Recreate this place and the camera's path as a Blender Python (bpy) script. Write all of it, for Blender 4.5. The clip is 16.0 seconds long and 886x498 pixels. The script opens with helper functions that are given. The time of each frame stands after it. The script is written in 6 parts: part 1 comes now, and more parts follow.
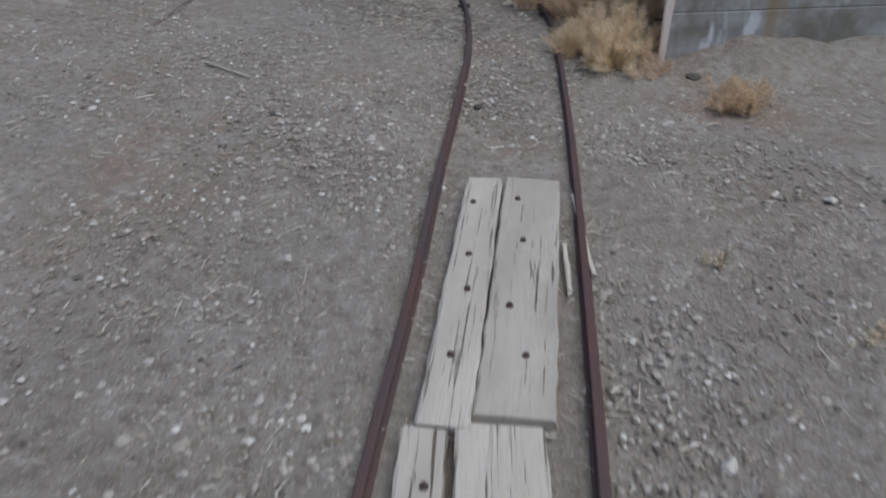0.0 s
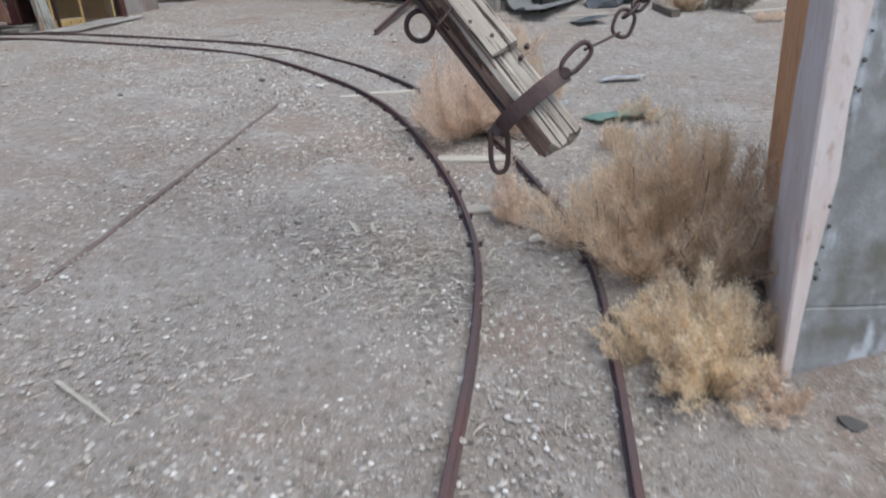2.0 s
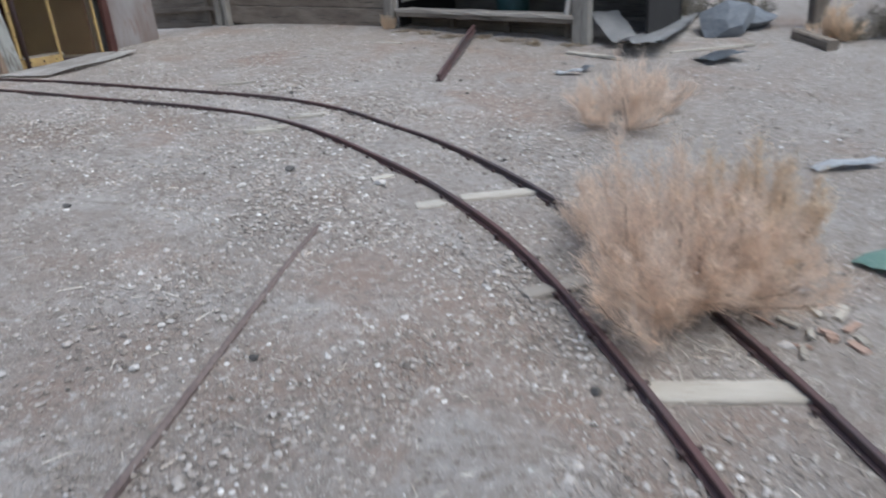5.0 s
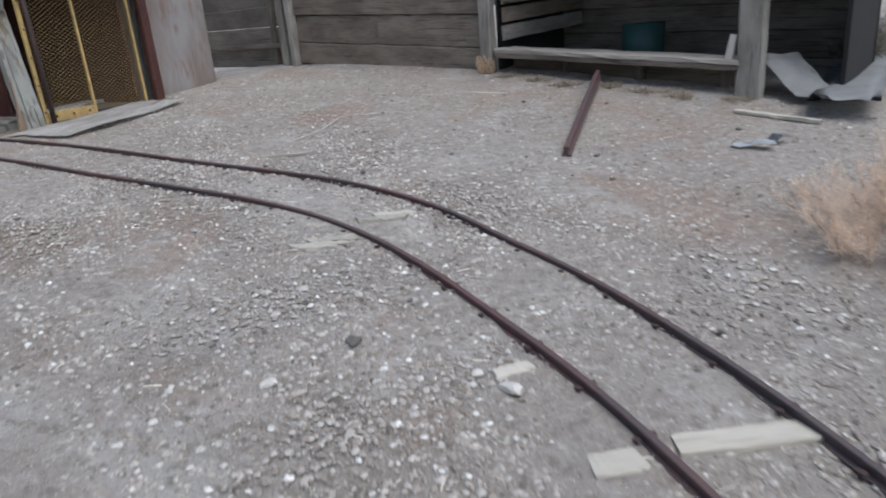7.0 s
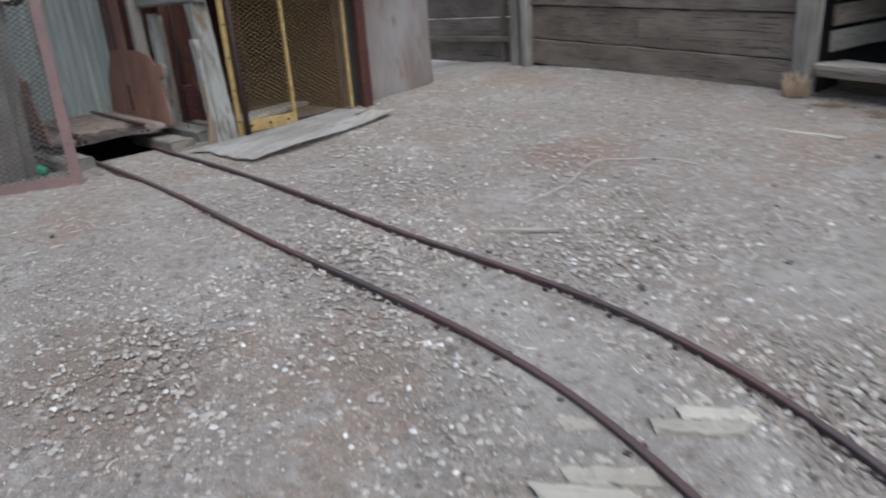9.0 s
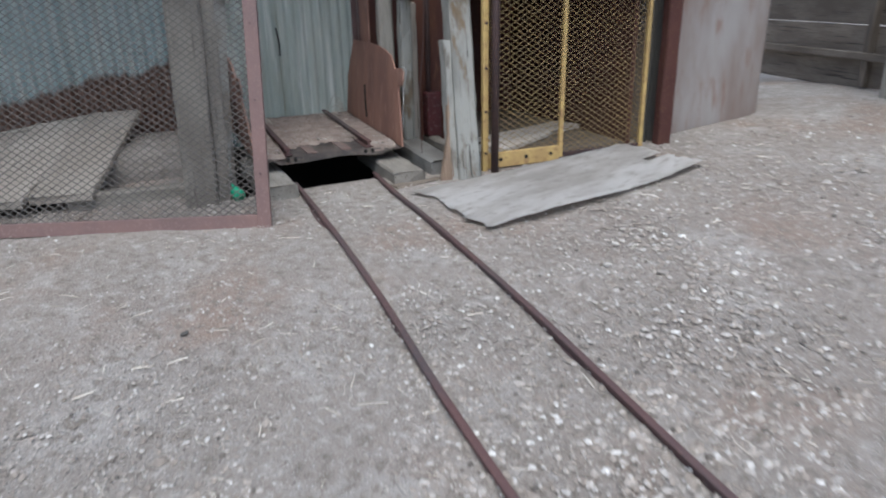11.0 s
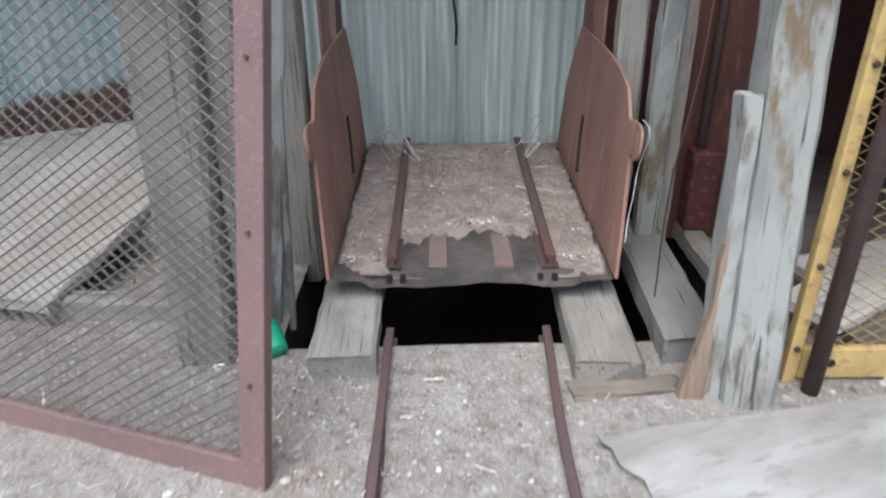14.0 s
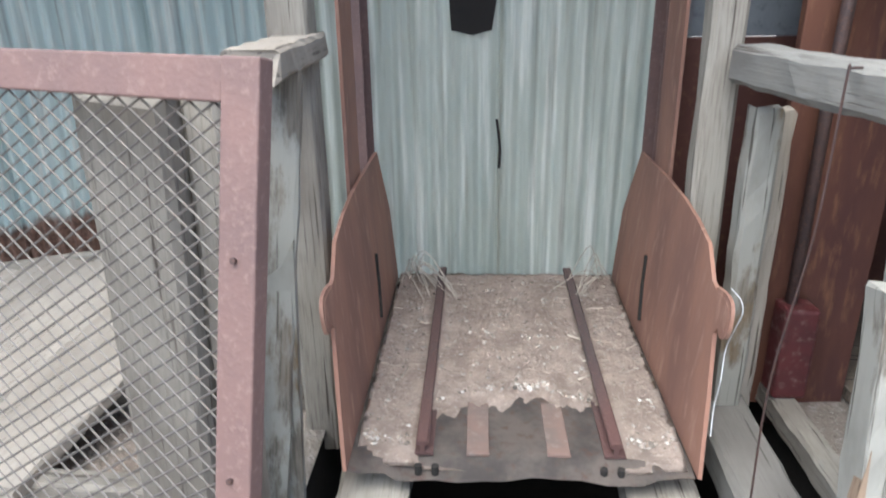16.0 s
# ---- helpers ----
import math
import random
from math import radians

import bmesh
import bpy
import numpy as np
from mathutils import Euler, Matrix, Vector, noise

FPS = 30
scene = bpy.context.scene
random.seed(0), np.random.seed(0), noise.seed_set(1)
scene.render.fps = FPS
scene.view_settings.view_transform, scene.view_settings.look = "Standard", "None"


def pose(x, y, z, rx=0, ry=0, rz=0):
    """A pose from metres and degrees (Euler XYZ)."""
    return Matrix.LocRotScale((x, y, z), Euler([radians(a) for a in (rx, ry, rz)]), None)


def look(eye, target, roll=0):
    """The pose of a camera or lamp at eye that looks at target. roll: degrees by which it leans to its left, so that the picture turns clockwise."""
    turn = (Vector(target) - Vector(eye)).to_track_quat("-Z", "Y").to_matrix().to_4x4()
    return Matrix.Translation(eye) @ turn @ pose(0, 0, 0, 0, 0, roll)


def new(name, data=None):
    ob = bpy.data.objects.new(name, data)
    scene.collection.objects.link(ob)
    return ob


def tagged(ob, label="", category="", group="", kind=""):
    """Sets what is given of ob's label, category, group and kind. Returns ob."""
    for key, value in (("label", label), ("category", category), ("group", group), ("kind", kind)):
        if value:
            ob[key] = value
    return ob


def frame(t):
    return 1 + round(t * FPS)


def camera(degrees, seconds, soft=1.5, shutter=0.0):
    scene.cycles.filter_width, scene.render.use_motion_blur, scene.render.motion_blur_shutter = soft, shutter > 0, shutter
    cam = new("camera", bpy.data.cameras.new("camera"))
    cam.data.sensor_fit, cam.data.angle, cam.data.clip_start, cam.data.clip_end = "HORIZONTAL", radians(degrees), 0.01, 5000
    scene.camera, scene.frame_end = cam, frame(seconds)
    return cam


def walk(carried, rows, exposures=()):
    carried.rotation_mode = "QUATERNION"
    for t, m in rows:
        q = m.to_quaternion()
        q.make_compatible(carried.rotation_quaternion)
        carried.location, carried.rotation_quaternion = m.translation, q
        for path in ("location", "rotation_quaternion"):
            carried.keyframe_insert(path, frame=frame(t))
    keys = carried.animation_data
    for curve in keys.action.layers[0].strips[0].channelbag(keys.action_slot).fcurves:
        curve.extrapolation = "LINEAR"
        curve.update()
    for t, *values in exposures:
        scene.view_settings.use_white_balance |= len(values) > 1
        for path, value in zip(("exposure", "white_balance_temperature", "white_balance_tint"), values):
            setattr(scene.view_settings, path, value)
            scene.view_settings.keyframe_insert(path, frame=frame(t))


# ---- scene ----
cam = camera(65.7, 16.0, 1.9, 0.5)
METRES, EYE, TILT, LEAN, TURN = 14.4, 1.5, 0.0, 0.0, 0.0
ROWS = [
    (0.0, 0.0, 0.0, 0.0, -1.35, -32.16, 2.15),
    (0.5, 0.0061, 0.0322, 0.0038, 0.23, -30.48, 2.49),
    (1.0, 0.0115, 0.0713, 0.0094, -0.93, -26.01, 1.8),
    (1.5, 0.0164, 0.1094, 0.0083, 0.01, -23.67, 2.83),
    (2.0, 0.0177, 0.1371, 0.0142, 1.55, -22.56, 3.49),
    (2.5, 0.0063, 0.1644, 0.014, -0.48, -20.3, 3.51),
    (3.0, -0.0062, 0.1944, 0.0179, -5.83, -23.2, 4.51),
    (3.5, -0.0122, 0.2272, 0.0195, -5.51, -22.61, 4.28),
    (4.0, -0.0232, 0.2582, 0.0197, -4.3, -23.57, 3.16),
    (4.5, -0.0352, 0.2931, 0.0232, -4.52, -25.71, 4.98),
    (5.0, -0.0397, 0.3311, 0.0248, 2.69, -21.73, 4.05),
    (7.5, -0.0865, 0.5153, 0.0335, 11.87, -19.21, 4.13),
    (8.0, -0.098, 0.5469, 0.0372, 17.44, -20.54, 4.01),
    (8.5, -0.1194, 0.5758, 0.0436, 19.69, -21.08, 6.43),
    (9.0, -0.1377, 0.6066, 0.045, 25.77, -19.89, 3.91),
    (9.5, -0.1573, 0.6356, 0.0481, 33.23, -20.88, 3.15),
    (12.0, -0.2717, 0.7562, 0.0574, 55.36, -22.79, 0.36),
    (12.5, -0.2945, 0.7778, 0.0598, 59.51, -26.13, 1.4),
    (13.0, -0.3176, 0.7986, 0.0625, 60.66, -28.76, 1.67),
    (13.5, -0.3394, 0.8175, 0.063, 66.89, -26.52, 0.05),
    (14.0, -0.3597, 0.8326, 0.0654, 70.71, -26.97, 0.32),
    (14.5, -0.3799, 0.8379, 0.0666, 69.99, -26.19, -0.91),
    (15.0, -0.3898, 0.8399, 0.068, 71.6, -26.03, -0.42),
    (15.5, -0.3932, 0.8416, 0.0707, 72.82, -23.7, -0.28),
    (16.0, -0.3922, 0.8423, 0.0738, 73.71, -20.94, 0.75),
]
walk(cam, [(t, pose(0, 0, EYE, TILT, LEAN, TURN) @ pose(METRES * x, METRES * y, METRES * z, 90 + pitch, roll, yaw)) for t, x, y, z, yaw, pitch, roll in ROWS],
     [(0.0, -0.29, 5900, 5), (1.0, -0.09, 5900, 5), (1.5, 0.17, 5900, 5), (2.0, 0.48, 5900, 5), (3.0, 0.53, 5850, 5), (5.0, 0.45, 5750, 5), (9.0, 0.38, 5850, 5), (12.0, 0.78, 5720, 5), (13.0, 0.80, 5700, 5), (14.0, 1.25, 5760, 5), (14.5, 1.5, 5880, 5), (16.0, 1.76, 6000, 5)])

# ---- world, sun ----
world = bpy.data.worlds.new("world")
scene.world = world
world.use_nodes = True
wn = world.node_tree.nodes
sky = wn.new("ShaderNodeTexSky")
sky.sky_type = "NISHITA"
sky.sun_disc = False
sky.sun_elevation = radians(66)
sky.sun_rotation = radians(130)
sky.air_density, sky.dust_density, sky.ozone_density = 1.0, 4.0, 0.6
world.node_tree.links.new(sky.outputs["Color"], wn["Background"].inputs["Color"])
wn["Background"].inputs["Strength"].default_value = 0.12
sun_data = bpy.data.lights.new("sun", "SUN")
sun_data.energy, sun_data.angle, sun_data.color = 1.5, radians(60), (1.0, 0.97, 0.93)
sun = new("sun", sun_data)
sun.matrix_world = look((7.6, -6.3, 22), (0, 0, 0))

# ---- materials ----


def nodes_of(name):
    m = bpy.data.materials.new(name)
    m.use_nodes = True
    return m, m.node_tree.nodes, m.node_tree.links, m.node_tree.nodes["Principled BSDF"]


def noise_node(n, l, coord, scale, detail=6, stretch=(1, 1, 1), rough=0.6):
    mp = n.new("ShaderNodeMapping")
    mp.inputs["Scale"].default_value = stretch
    l.new(coord, mp.inputs["Vector"])
    t = n.new("ShaderNodeTexNoise")
    t.inputs["Scale"].default_value, t.inputs["Detail"].default_value, t.inputs["Roughness"].default_value = scale, detail, rough
    l.new(mp.outputs["Vector"], t.inputs["Vector"])
    return t.outputs["Fac"]


def ramp_node(n, l, fac, lo, hi):
    r = n.new("ShaderNodeMapRange")
    r.inputs["From Min"].default_value, r.inputs["From Max"].default_value = lo, hi
    r.interpolation_type = "SMOOTHSTEP"
    l.new(fac, r.inputs["Value"])
    return r.outputs["Result"]


def mix_node(n, l, fac, a, b):
    m = n.new("ShaderNodeMix")
    m.data_type = "RGBA"
    if isinstance(fac, float):
        m.inputs[0].default_value = fac
    else:
        l.new(fac, m.inputs[0])
    for slot, c in ((6, a), (7, b)):
        if isinstance(c, tuple):
            m.inputs[slot].default_value = (*c, 1)
        else:
            l.new(c, m.inputs[slot])
    return m.outputs[2]


def vary(n, l, colour, amount, island):
    """Lightens and darkens piece by piece."""
    if island:
        src = n.new("ShaderNodeNewGeometry").outputs["Random Per Island"]
    else:
        src = n.new("ShaderNodeObjectInfo").outputs["Random"]
    r = n.new("ShaderNodeMapRange")
    r.inputs["To Min"].default_value, r.inputs["To Max"].default_value = 1 - amount, 1 + amount
    l.new(src, r.inputs["Value"])
    h = n.new("ShaderNodeHueSaturation")
    l.new(r.outputs["Result"], h.inputs["Value"])
    l.new(colour, h.inputs["Color"])
    return h.outputs["Color"]


def bumped(n, l, b, heights, distance=0.01):
    last = None
    for fac, strength in heights:
        k = n.new("ShaderNodeBump")
        k.inputs["Strength"].default_value, k.inputs["Distance"].default_value = strength, distance
        l.new(fac, k.inputs["Height"])
        if last:
            l.new(last, k.inputs["Normal"])
        last = k.outputs["Normal"]
    l.new(last, b.inputs["Normal"])


def pebble_material():
    """Gravel: each pebble dark, grey-brown or pale."""
    m, n, l, b = nodes_of("pebble")
    src = n.new("ShaderNodeNewGeometry").outputs["Random Per Island"]
    r = n.new("ShaderNodeValToRGB")
    r.color_ramp.interpolation = "LINEAR"
    for k, (p, c) in enumerate(((0.0, (0.09, 0.078, 0.068)), (0.08, (0.20, 0.17, 0.143)), (0.45, (0.30, 0.258, 0.222)), (0.68, (0.385, 0.35, 0.315)), (0.94, (0.45, 0.42, 0.39)), (1.0, (0.70, 0.68, 0.65)))):
        e = r.color_ramp.elements[k] if k < 2 else r.color_ramp.elements.new(p)
        e.position, e.color = p, (*c, 1)
    l.new(src, r.inputs["Fac"])
    co = n.new("ShaderNodeTexCoord").outputs["Object"]
    f = noise_node(n, l, co, 180, 4)
    l.new(mix_node(n, l, ramp_node(n, l, f, 0.5, 0.8), r.outputs["Color"], (0.2, 0.18, 0.16)), b.inputs["Base Color"])
    b.inputs["Roughness"].default_value = 0.9
    return m


def surf(name, c1, c2, c3, big=3.0, fine=40.0, rough=0.85, bump=0.4, metal=0.0, random_amount=0.0, island=False, stretch=(1, 1, 1)):
    """Two colours in large patches, a third in fine flecks."""
    m, n, l, b = nodes_of(name)
    co = n.new("ShaderNodeTexCoord").outputs["Object"]
    f1 = noise_node(n, l, co, big, 5, stretch)
    f2 = noise_node(n, l, co, fine, 8, stretch)
    col = mix_node(n, l, ramp_node(n, l, f1, 0.35, 0.65), c1, c2)
    col = mix_node(n, l, ramp_node(n, l, f2, 0.5, 0.75), col, c3)
    if random_amount:
        col = vary(n, l, col, random_amount, island)
    l.new(col, b.inputs["Base Color"])
    b.inputs["Roughness"].default_value, b.inputs["Metallic"].default_value = rough, metal
    bumped(n, l, b, ((f2, bump), (f1, bump * 0.5)))
    return m


def wood(name, pale, mid, dark, axis="x", random_amount=0.15, cracks=0.55, island=False):
    """Weathered timber, with grain and drying cracks along one axis."""
    m, n, l, b = nodes_of(name)
    tc = n.new("ShaderNodeTexCoord").outputs["Object"]
    info = n.new("ShaderNodeObjectInfo")
    off = n.new("ShaderNodeVectorMath")
    off.operation = "ADD"
    mul = n.new("ShaderNodeMath")
    mul.operation = "MULTIPLY"
    mul.inputs[1].default_value = 37.0
    l.new(info.outputs["Random"], mul.inputs[0])
    l.new(tc, off.inputs[0])
    l.new(mul.outputs[0], off.inputs[1])
    co = off.outputs[0]
    st = {"x": (0.05, 1, 1), "y": (1, 0.05, 1), "z": (1, 1, 0.05)}[axis]
    st2 = {"x": (0.025, 1, 1), "y": (1, 0.025, 1), "z": (1, 1, 0.025)}[axis]
    grain = noise_node(n, l, co, 140, 6, st)
    crack = noise_node(n, l, co, 75, 4, st2, 0.55)
    blot = noise_node(n, l, co, 4, 5, {"x": (0.4, 1, 1), "y": (1, 0.4, 1), "z": (1, 1, 0.4)}[axis])
    col = mix_node(n, l, ramp_node(n, l, blot, 0.35, 0.68), pale, mid)
    col = mix_node(n, l, ramp_node(n, l, grain, 0.45, 0.75), col, mid)
    line = ramp_node(n, l, crack, cracks + 0.05, cracks + 0.17)
    col = mix_node(n, l, line, col, dark)
    col = vary(n, l, col, random_amount, island)
    l.new(col, b.inputs["Base Color"])
    b.inputs["Roughness"].default_value = 0.88
    inv = n.new("ShaderNodeMath")
    inv.operation = "SUBTRACT"
    inv.inputs[0].default_value = 1.0
    l.new(line, inv.inputs[1])
    bumped(n, l, b, ((grain, 0.35), (inv.outputs[0], 0.7)), 0.006)
    return m


def ground_material():
    m, n, l, b = nodes_of("desert_dirt")
    co = n.new("ShaderNodeTexCoord").outputs["Object"]
    wide = noise_node(n, l, co, 0.45, 5)
    patch = noise_node(n, l, co, 1.9, 7)
    grit = noise_node(n, l, co, 55, 8, (1, 1, 1), 0.75)
    fleck = noise_node(n, l, co, 130, 3, (1, 1, 1), 0.6)
    vor = n.new("ShaderNodeTexVoronoi")
    vor.inputs["Scale"].default_value = 75
    l.new(co, vor.inputs["Vector"])
    col = mix_node(n, l, ramp_node(n, l, wide, 0.35, 0.65), (0.265, 0.24, 0.215), (0.255, 0.217, 0.187))
    red = noise_node(n, l, co, 0.9, 6, (1, 1, 1), 0.65)
    col = mix_node(n, l, ramp_node(n, l, patch, 0.48, 0.75), col, (0.34, 0.315, 0.29))
    col = mix_node(n, l, ramp_node(n, l, red, 0.51, 0.68), col, (0.25, 0.19, 0.152))
    for px, py, pz, size, tone in ((-3.25, 13.5, 1.0, 0.75, (0.235, 0.15, 0.11)), (-4.3, 10.35, 0.93, 0.8, (0.20, 0.155, 0.12)), (0.42, 4.6, 0.2, 0.45, (0.24, 0.175, 0.14))):
        near = n.new("ShaderNodeVectorMath")
        near.operation = "DISTANCE"
        l.new(co, near.inputs[0])
        near.inputs[1].default_value = (px, py, pz)
        edge = n.new("ShaderNodeMath")
        edge.operation = "MULTIPLY_ADD"
        edge.inputs[1].default_value = 1.3 * size
        l.new(patch, edge.inputs[0])
        l.new(near.outputs["Value"], edge.inputs[2])
        stain = ramp_node(n, l, edge.outputs[0], 1.5 * size, 0.7 * size)
        half = n.new("ShaderNodeMath")
        half.operation = "MULTIPLY"
        half.inputs[1].default_value = 0.75
        l.new(stain, half.inputs[0])
        col = mix_node(n, l, half.outputs[0], col, tone)
    mid = noise_node(n, l, co, 17, 6, (1, 1, 1), 0.7)
    col = mix_node(n, l, ramp_node(n, l, mid, 0.50, 0.36), col, (0.19, 0.165, 0.14))
    col = mix_node(n, l, ramp_node(n, l, mid, 0.54, 0.68), col, (0.38, 0.35, 0.32))
    col = mix_node(n, l, ramp_node(n, l, grit, 0.42, 0.3), col, (0.10, 0.085, 0.072))
    col = mix_node(n, l, ramp_node(n, l, grit, 0.56, 0.7), col, (0.40, 0.36, 0.32))
    col = mix_node(n, l, ramp_node(n, l, fleck, 0.62, 0.70), col, (0.60, 0.58, 0.555))
    l.new(col, b.inputs["Base Color"])
    b.inputs["Roughness"].default_value = 0.95
    bumped(n, l, b, ((grit, 0.8), (vor.outputs["Distance"], 0.5), (mid, 0.7)), 0.012)
    return m


def flaking_paint(name, paint, bare, stain):
    """White paint that has flaked off in long patches down to bare timber."""
    m, n, l, b = nodes_of(name)
    tc = n.new("ShaderNodeTexCoord").outputs["Object"]
    info = n.new("ShaderNodeObjectInfo")
    mul = n.new("ShaderNodeMath")
    mul.operation = "MULTIPLY"
    mul.inputs[1].default_value = 53.0
    l.new(info.outputs["Random"], mul.inputs[0])
    add = n.new("ShaderNodeVectorMath")
    l.new(tc, add.inputs[0])
    l.new(mul.outputs[0], add.inputs[1])
    co = add.outputs[0]
    big = noise_node(n, l, co, 9, 6, (0.35, 1, 1), 0.65)
    grain = noise_node(n, l, co, 120, 5, (0.05, 1, 1))
    rot = noise_node(n, l, co, 5, 5, (0.5, 1, 1))
    wood_col = mix_node(n, l, ramp_node(n, l, grain, 0.4, 0.65), bare, tuple(0.55 * k for k in bare))
    wood_col = mix_node(n, l, ramp_node(n, l, rot, 0.46, 0.62), wood_col, stain)
    flake = ramp_node(n, l, big, 0.50, 0.62)
    dirty = mix_node(n, l, ramp_node(n, l, rot, 0.45, 0.7), paint, tuple(0.72 * k for k in paint))
    crack = noise_node(n, l, co, 60, 4, (0.03, 1, 1), 0.55)
    col = mix_node(n, l, flake, dirty, wood_col)
    col = mix_node(n, l, ramp_node(n, l, crack, 0.60, 0.70), col, tuple(0.3 * k for k in bare))
    l.new(col, b.inputs["Base Color"])
    b.inputs["Roughness"].default_value = 0.8
    inv = n.new("ShaderNodeMath")
    inv.operation = "SUBTRACT"
    inv.inputs[0].default_value = 1.0
    l.new(flake, inv.inputs[1])
    bumped(n, l, b, ((inv.outputs[0], 0.35), (grain, 0.25)), 0.004)
    return m


def concrete_material():
    """Old board-cast concrete with pale lime runs and brown streaks down its face."""
    m, n, l, b = nodes_of("stained_concrete")
    co = n.new("ShaderNodeTexCoord").outputs["Object"]
    mott = noise_node(n, l, co, 5, 7)
    cloud = noise_node(n, l, co, 2.0, 4)
    runs = noise_node(n, l, co, 6.0, 6, (1, 1, 0.30), 0.6)
    brown = noise_node(n, l, co, 2.3, 5, (1, 1, 0.12), 0.5)
    grit = noise_node(n, l, co, 70, 6)
    col = mix_node(n, l, ramp_node(n, l, mott, 0.35, 0.65), (0.24, 0.24, 0.235), (0.37, 0.375, 0.38))
    col = mix_node(n, l, ramp_node(n, l, cloud, 0.46, 0.62), col, (0.18, 0.17, 0.145))
    col = mix_node(n, l, ramp_node(n, l, brown, 0.60, 0.74), col, (0.25, 0.18, 0.10))
    col = mix_node(n, l, ramp_node(n, l, runs, 0.55, 0.66), col, (0.56, 0.58, 0.61))
    l.new(col, b.inputs["Base Color"])
    b.inputs["Roughness"].default_value = 0.9
    bumped(n, l, b, ((grit, 0.3), (mott, 0.5)), 0.008)
    return m


def end_facing():
    """Spalled pinkish lime facing, its rear margin stained orange by rust with a ragged slanting border."""
    m, n, l, b = nodes_of("rust_stained_facing")
    co = n.new("ShaderNodeTexCoord").outputs["Object"]
    patch = noise_node(n, l, co, 6, 6, (1, 1, 0.35))
    grain = noise_node(n, l, co, 30, 6, (1, 1, 0.4))
    streak = noise_node(n, l, co, 8, 6, (2.0, 1, 0.12))
    lime = mix_node(n, l, ramp_node(n, l, patch, 0.35, 0.65), (0.66, 0.55, 0.50), (0.74, 0.67, 0.64))
    lime = mix_node(n, l, ramp_node(n, l, grain, 0.55, 0.75), lime, (0.50, 0.37, 0.30))
    rust = mix_node(n, l, ramp_node(n, l, streak, 0.35, 0.62), (0.62, 0.29, 0.11), (0.62, 0.36, 0.19))
    rust = mix_node(n, l, ramp_node(n, l, grain, 0.50, 0.75), rust, (0.36, 0.15, 0.06))
    way = n.new("ShaderNodeVectorMath")
    way.operation = "DOT_PRODUCT"
    l.new(co, way.inputs[0])
    way.inputs[1].default_value = (1.0, 0.0, 0.19)
    ragged = n.new("ShaderNodeMath")
    ragged.operation = "MULTIPLY_ADD"
    ragged.inputs[1].default_value = 0.42
    l.new(patch, ragged.inputs[0])
    l.new(way.outputs["Value"], ragged.inputs[2])
    l.new(mix_node(n, l, ramp_node(n, l, ragged.outputs[0], 1.07, 1.13), lime, rust), b.inputs["Base Color"])
    b.inputs["Roughness"].default_value = 0.9
    bumped(n, l, b, ((grain, 0.5), (patch, 0.4)), 0.006)
    return m


def painted_sheet(name, c1, c2, streak, rust, rust_top=None):
    """Faded, streaked paint on corrugated iron; with rust_top, a ragged rusted hem below that height, rising along the wall."""
    m, n, l, b = nodes_of(name)
    co = n.new("ShaderNodeTexCoord").outputs["Object"]
    f1 = noise_node(n, l, co, 2.2, 6, (1, 1, 0.5))
    f2 = noise_node(n, l, co, 9, 5, (2.2, 2.2, 0.12))
    f3 = noise_node(n, l, co, 60, 6)
    col = mix_node(n, l, ramp_node(n, l, f1, 0.35, 0.65), c1, c2)
    col = mix_node(n, l, ramp_node(n, l, f2, 0.47, 0.70), col, streak)
    dirt = noise_node(n, l, co, 7, 6, (3.0, 3.0, 0.10), 0.7)
    col = mix_node(n, l, ramp_node(n, l, dirt, 0.52, 0.74), col, tuple(0.45 * q + 0.5 * r for q, r in zip(c1, rust)))
    spot = noise_node(n, l, co, 14, 8, (1, 1, 0.6), 0.7)
    col = mix_node(n, l, ramp_node(n, l, spot, 0.66, 0.75), col, rust)
    rough_in = 0.55
    if rust_top is not None:
        slope = n.new("ShaderNodeVectorMath")
        slope.operation = "DOT_PRODUCT"
        l.new(n.new("ShaderNodeNewGeometry").outputs["Position"], slope.inputs[0])
        slope.inputs[1].default_value = (-0.0689, -0.1984, 1.0)
        wav = noise_node(n, l, co, 3.0, 6, (1, 1, 0.2))
        k = n.new("ShaderNodeMath")
        k.operation = "MULTIPLY_ADD"
        k.inputs[1].default_value = -0.45
        l.new(wav, k.inputs[0])
        l.new(slope.outputs["Value"], k.inputs[2])
        col = mix_node(n, l, ramp_node(n, l, k.outputs[0], rust_top - 0.20, rust_top - 0.26), col, mix_node(n, l, ramp_node(n, l, f3, 0.4, 0.6), rust, (0.10, 0.055, 0.04)))
    l.new(col, b.inputs["Base Color"])
    b.inputs["Roughness"].default_value = rough_in
    b.inputs["Metallic"].default_value = 0.0
    bumped(n, l, b, ((f3, 0.15), (spot, 0.2)), 0.004)
    return m


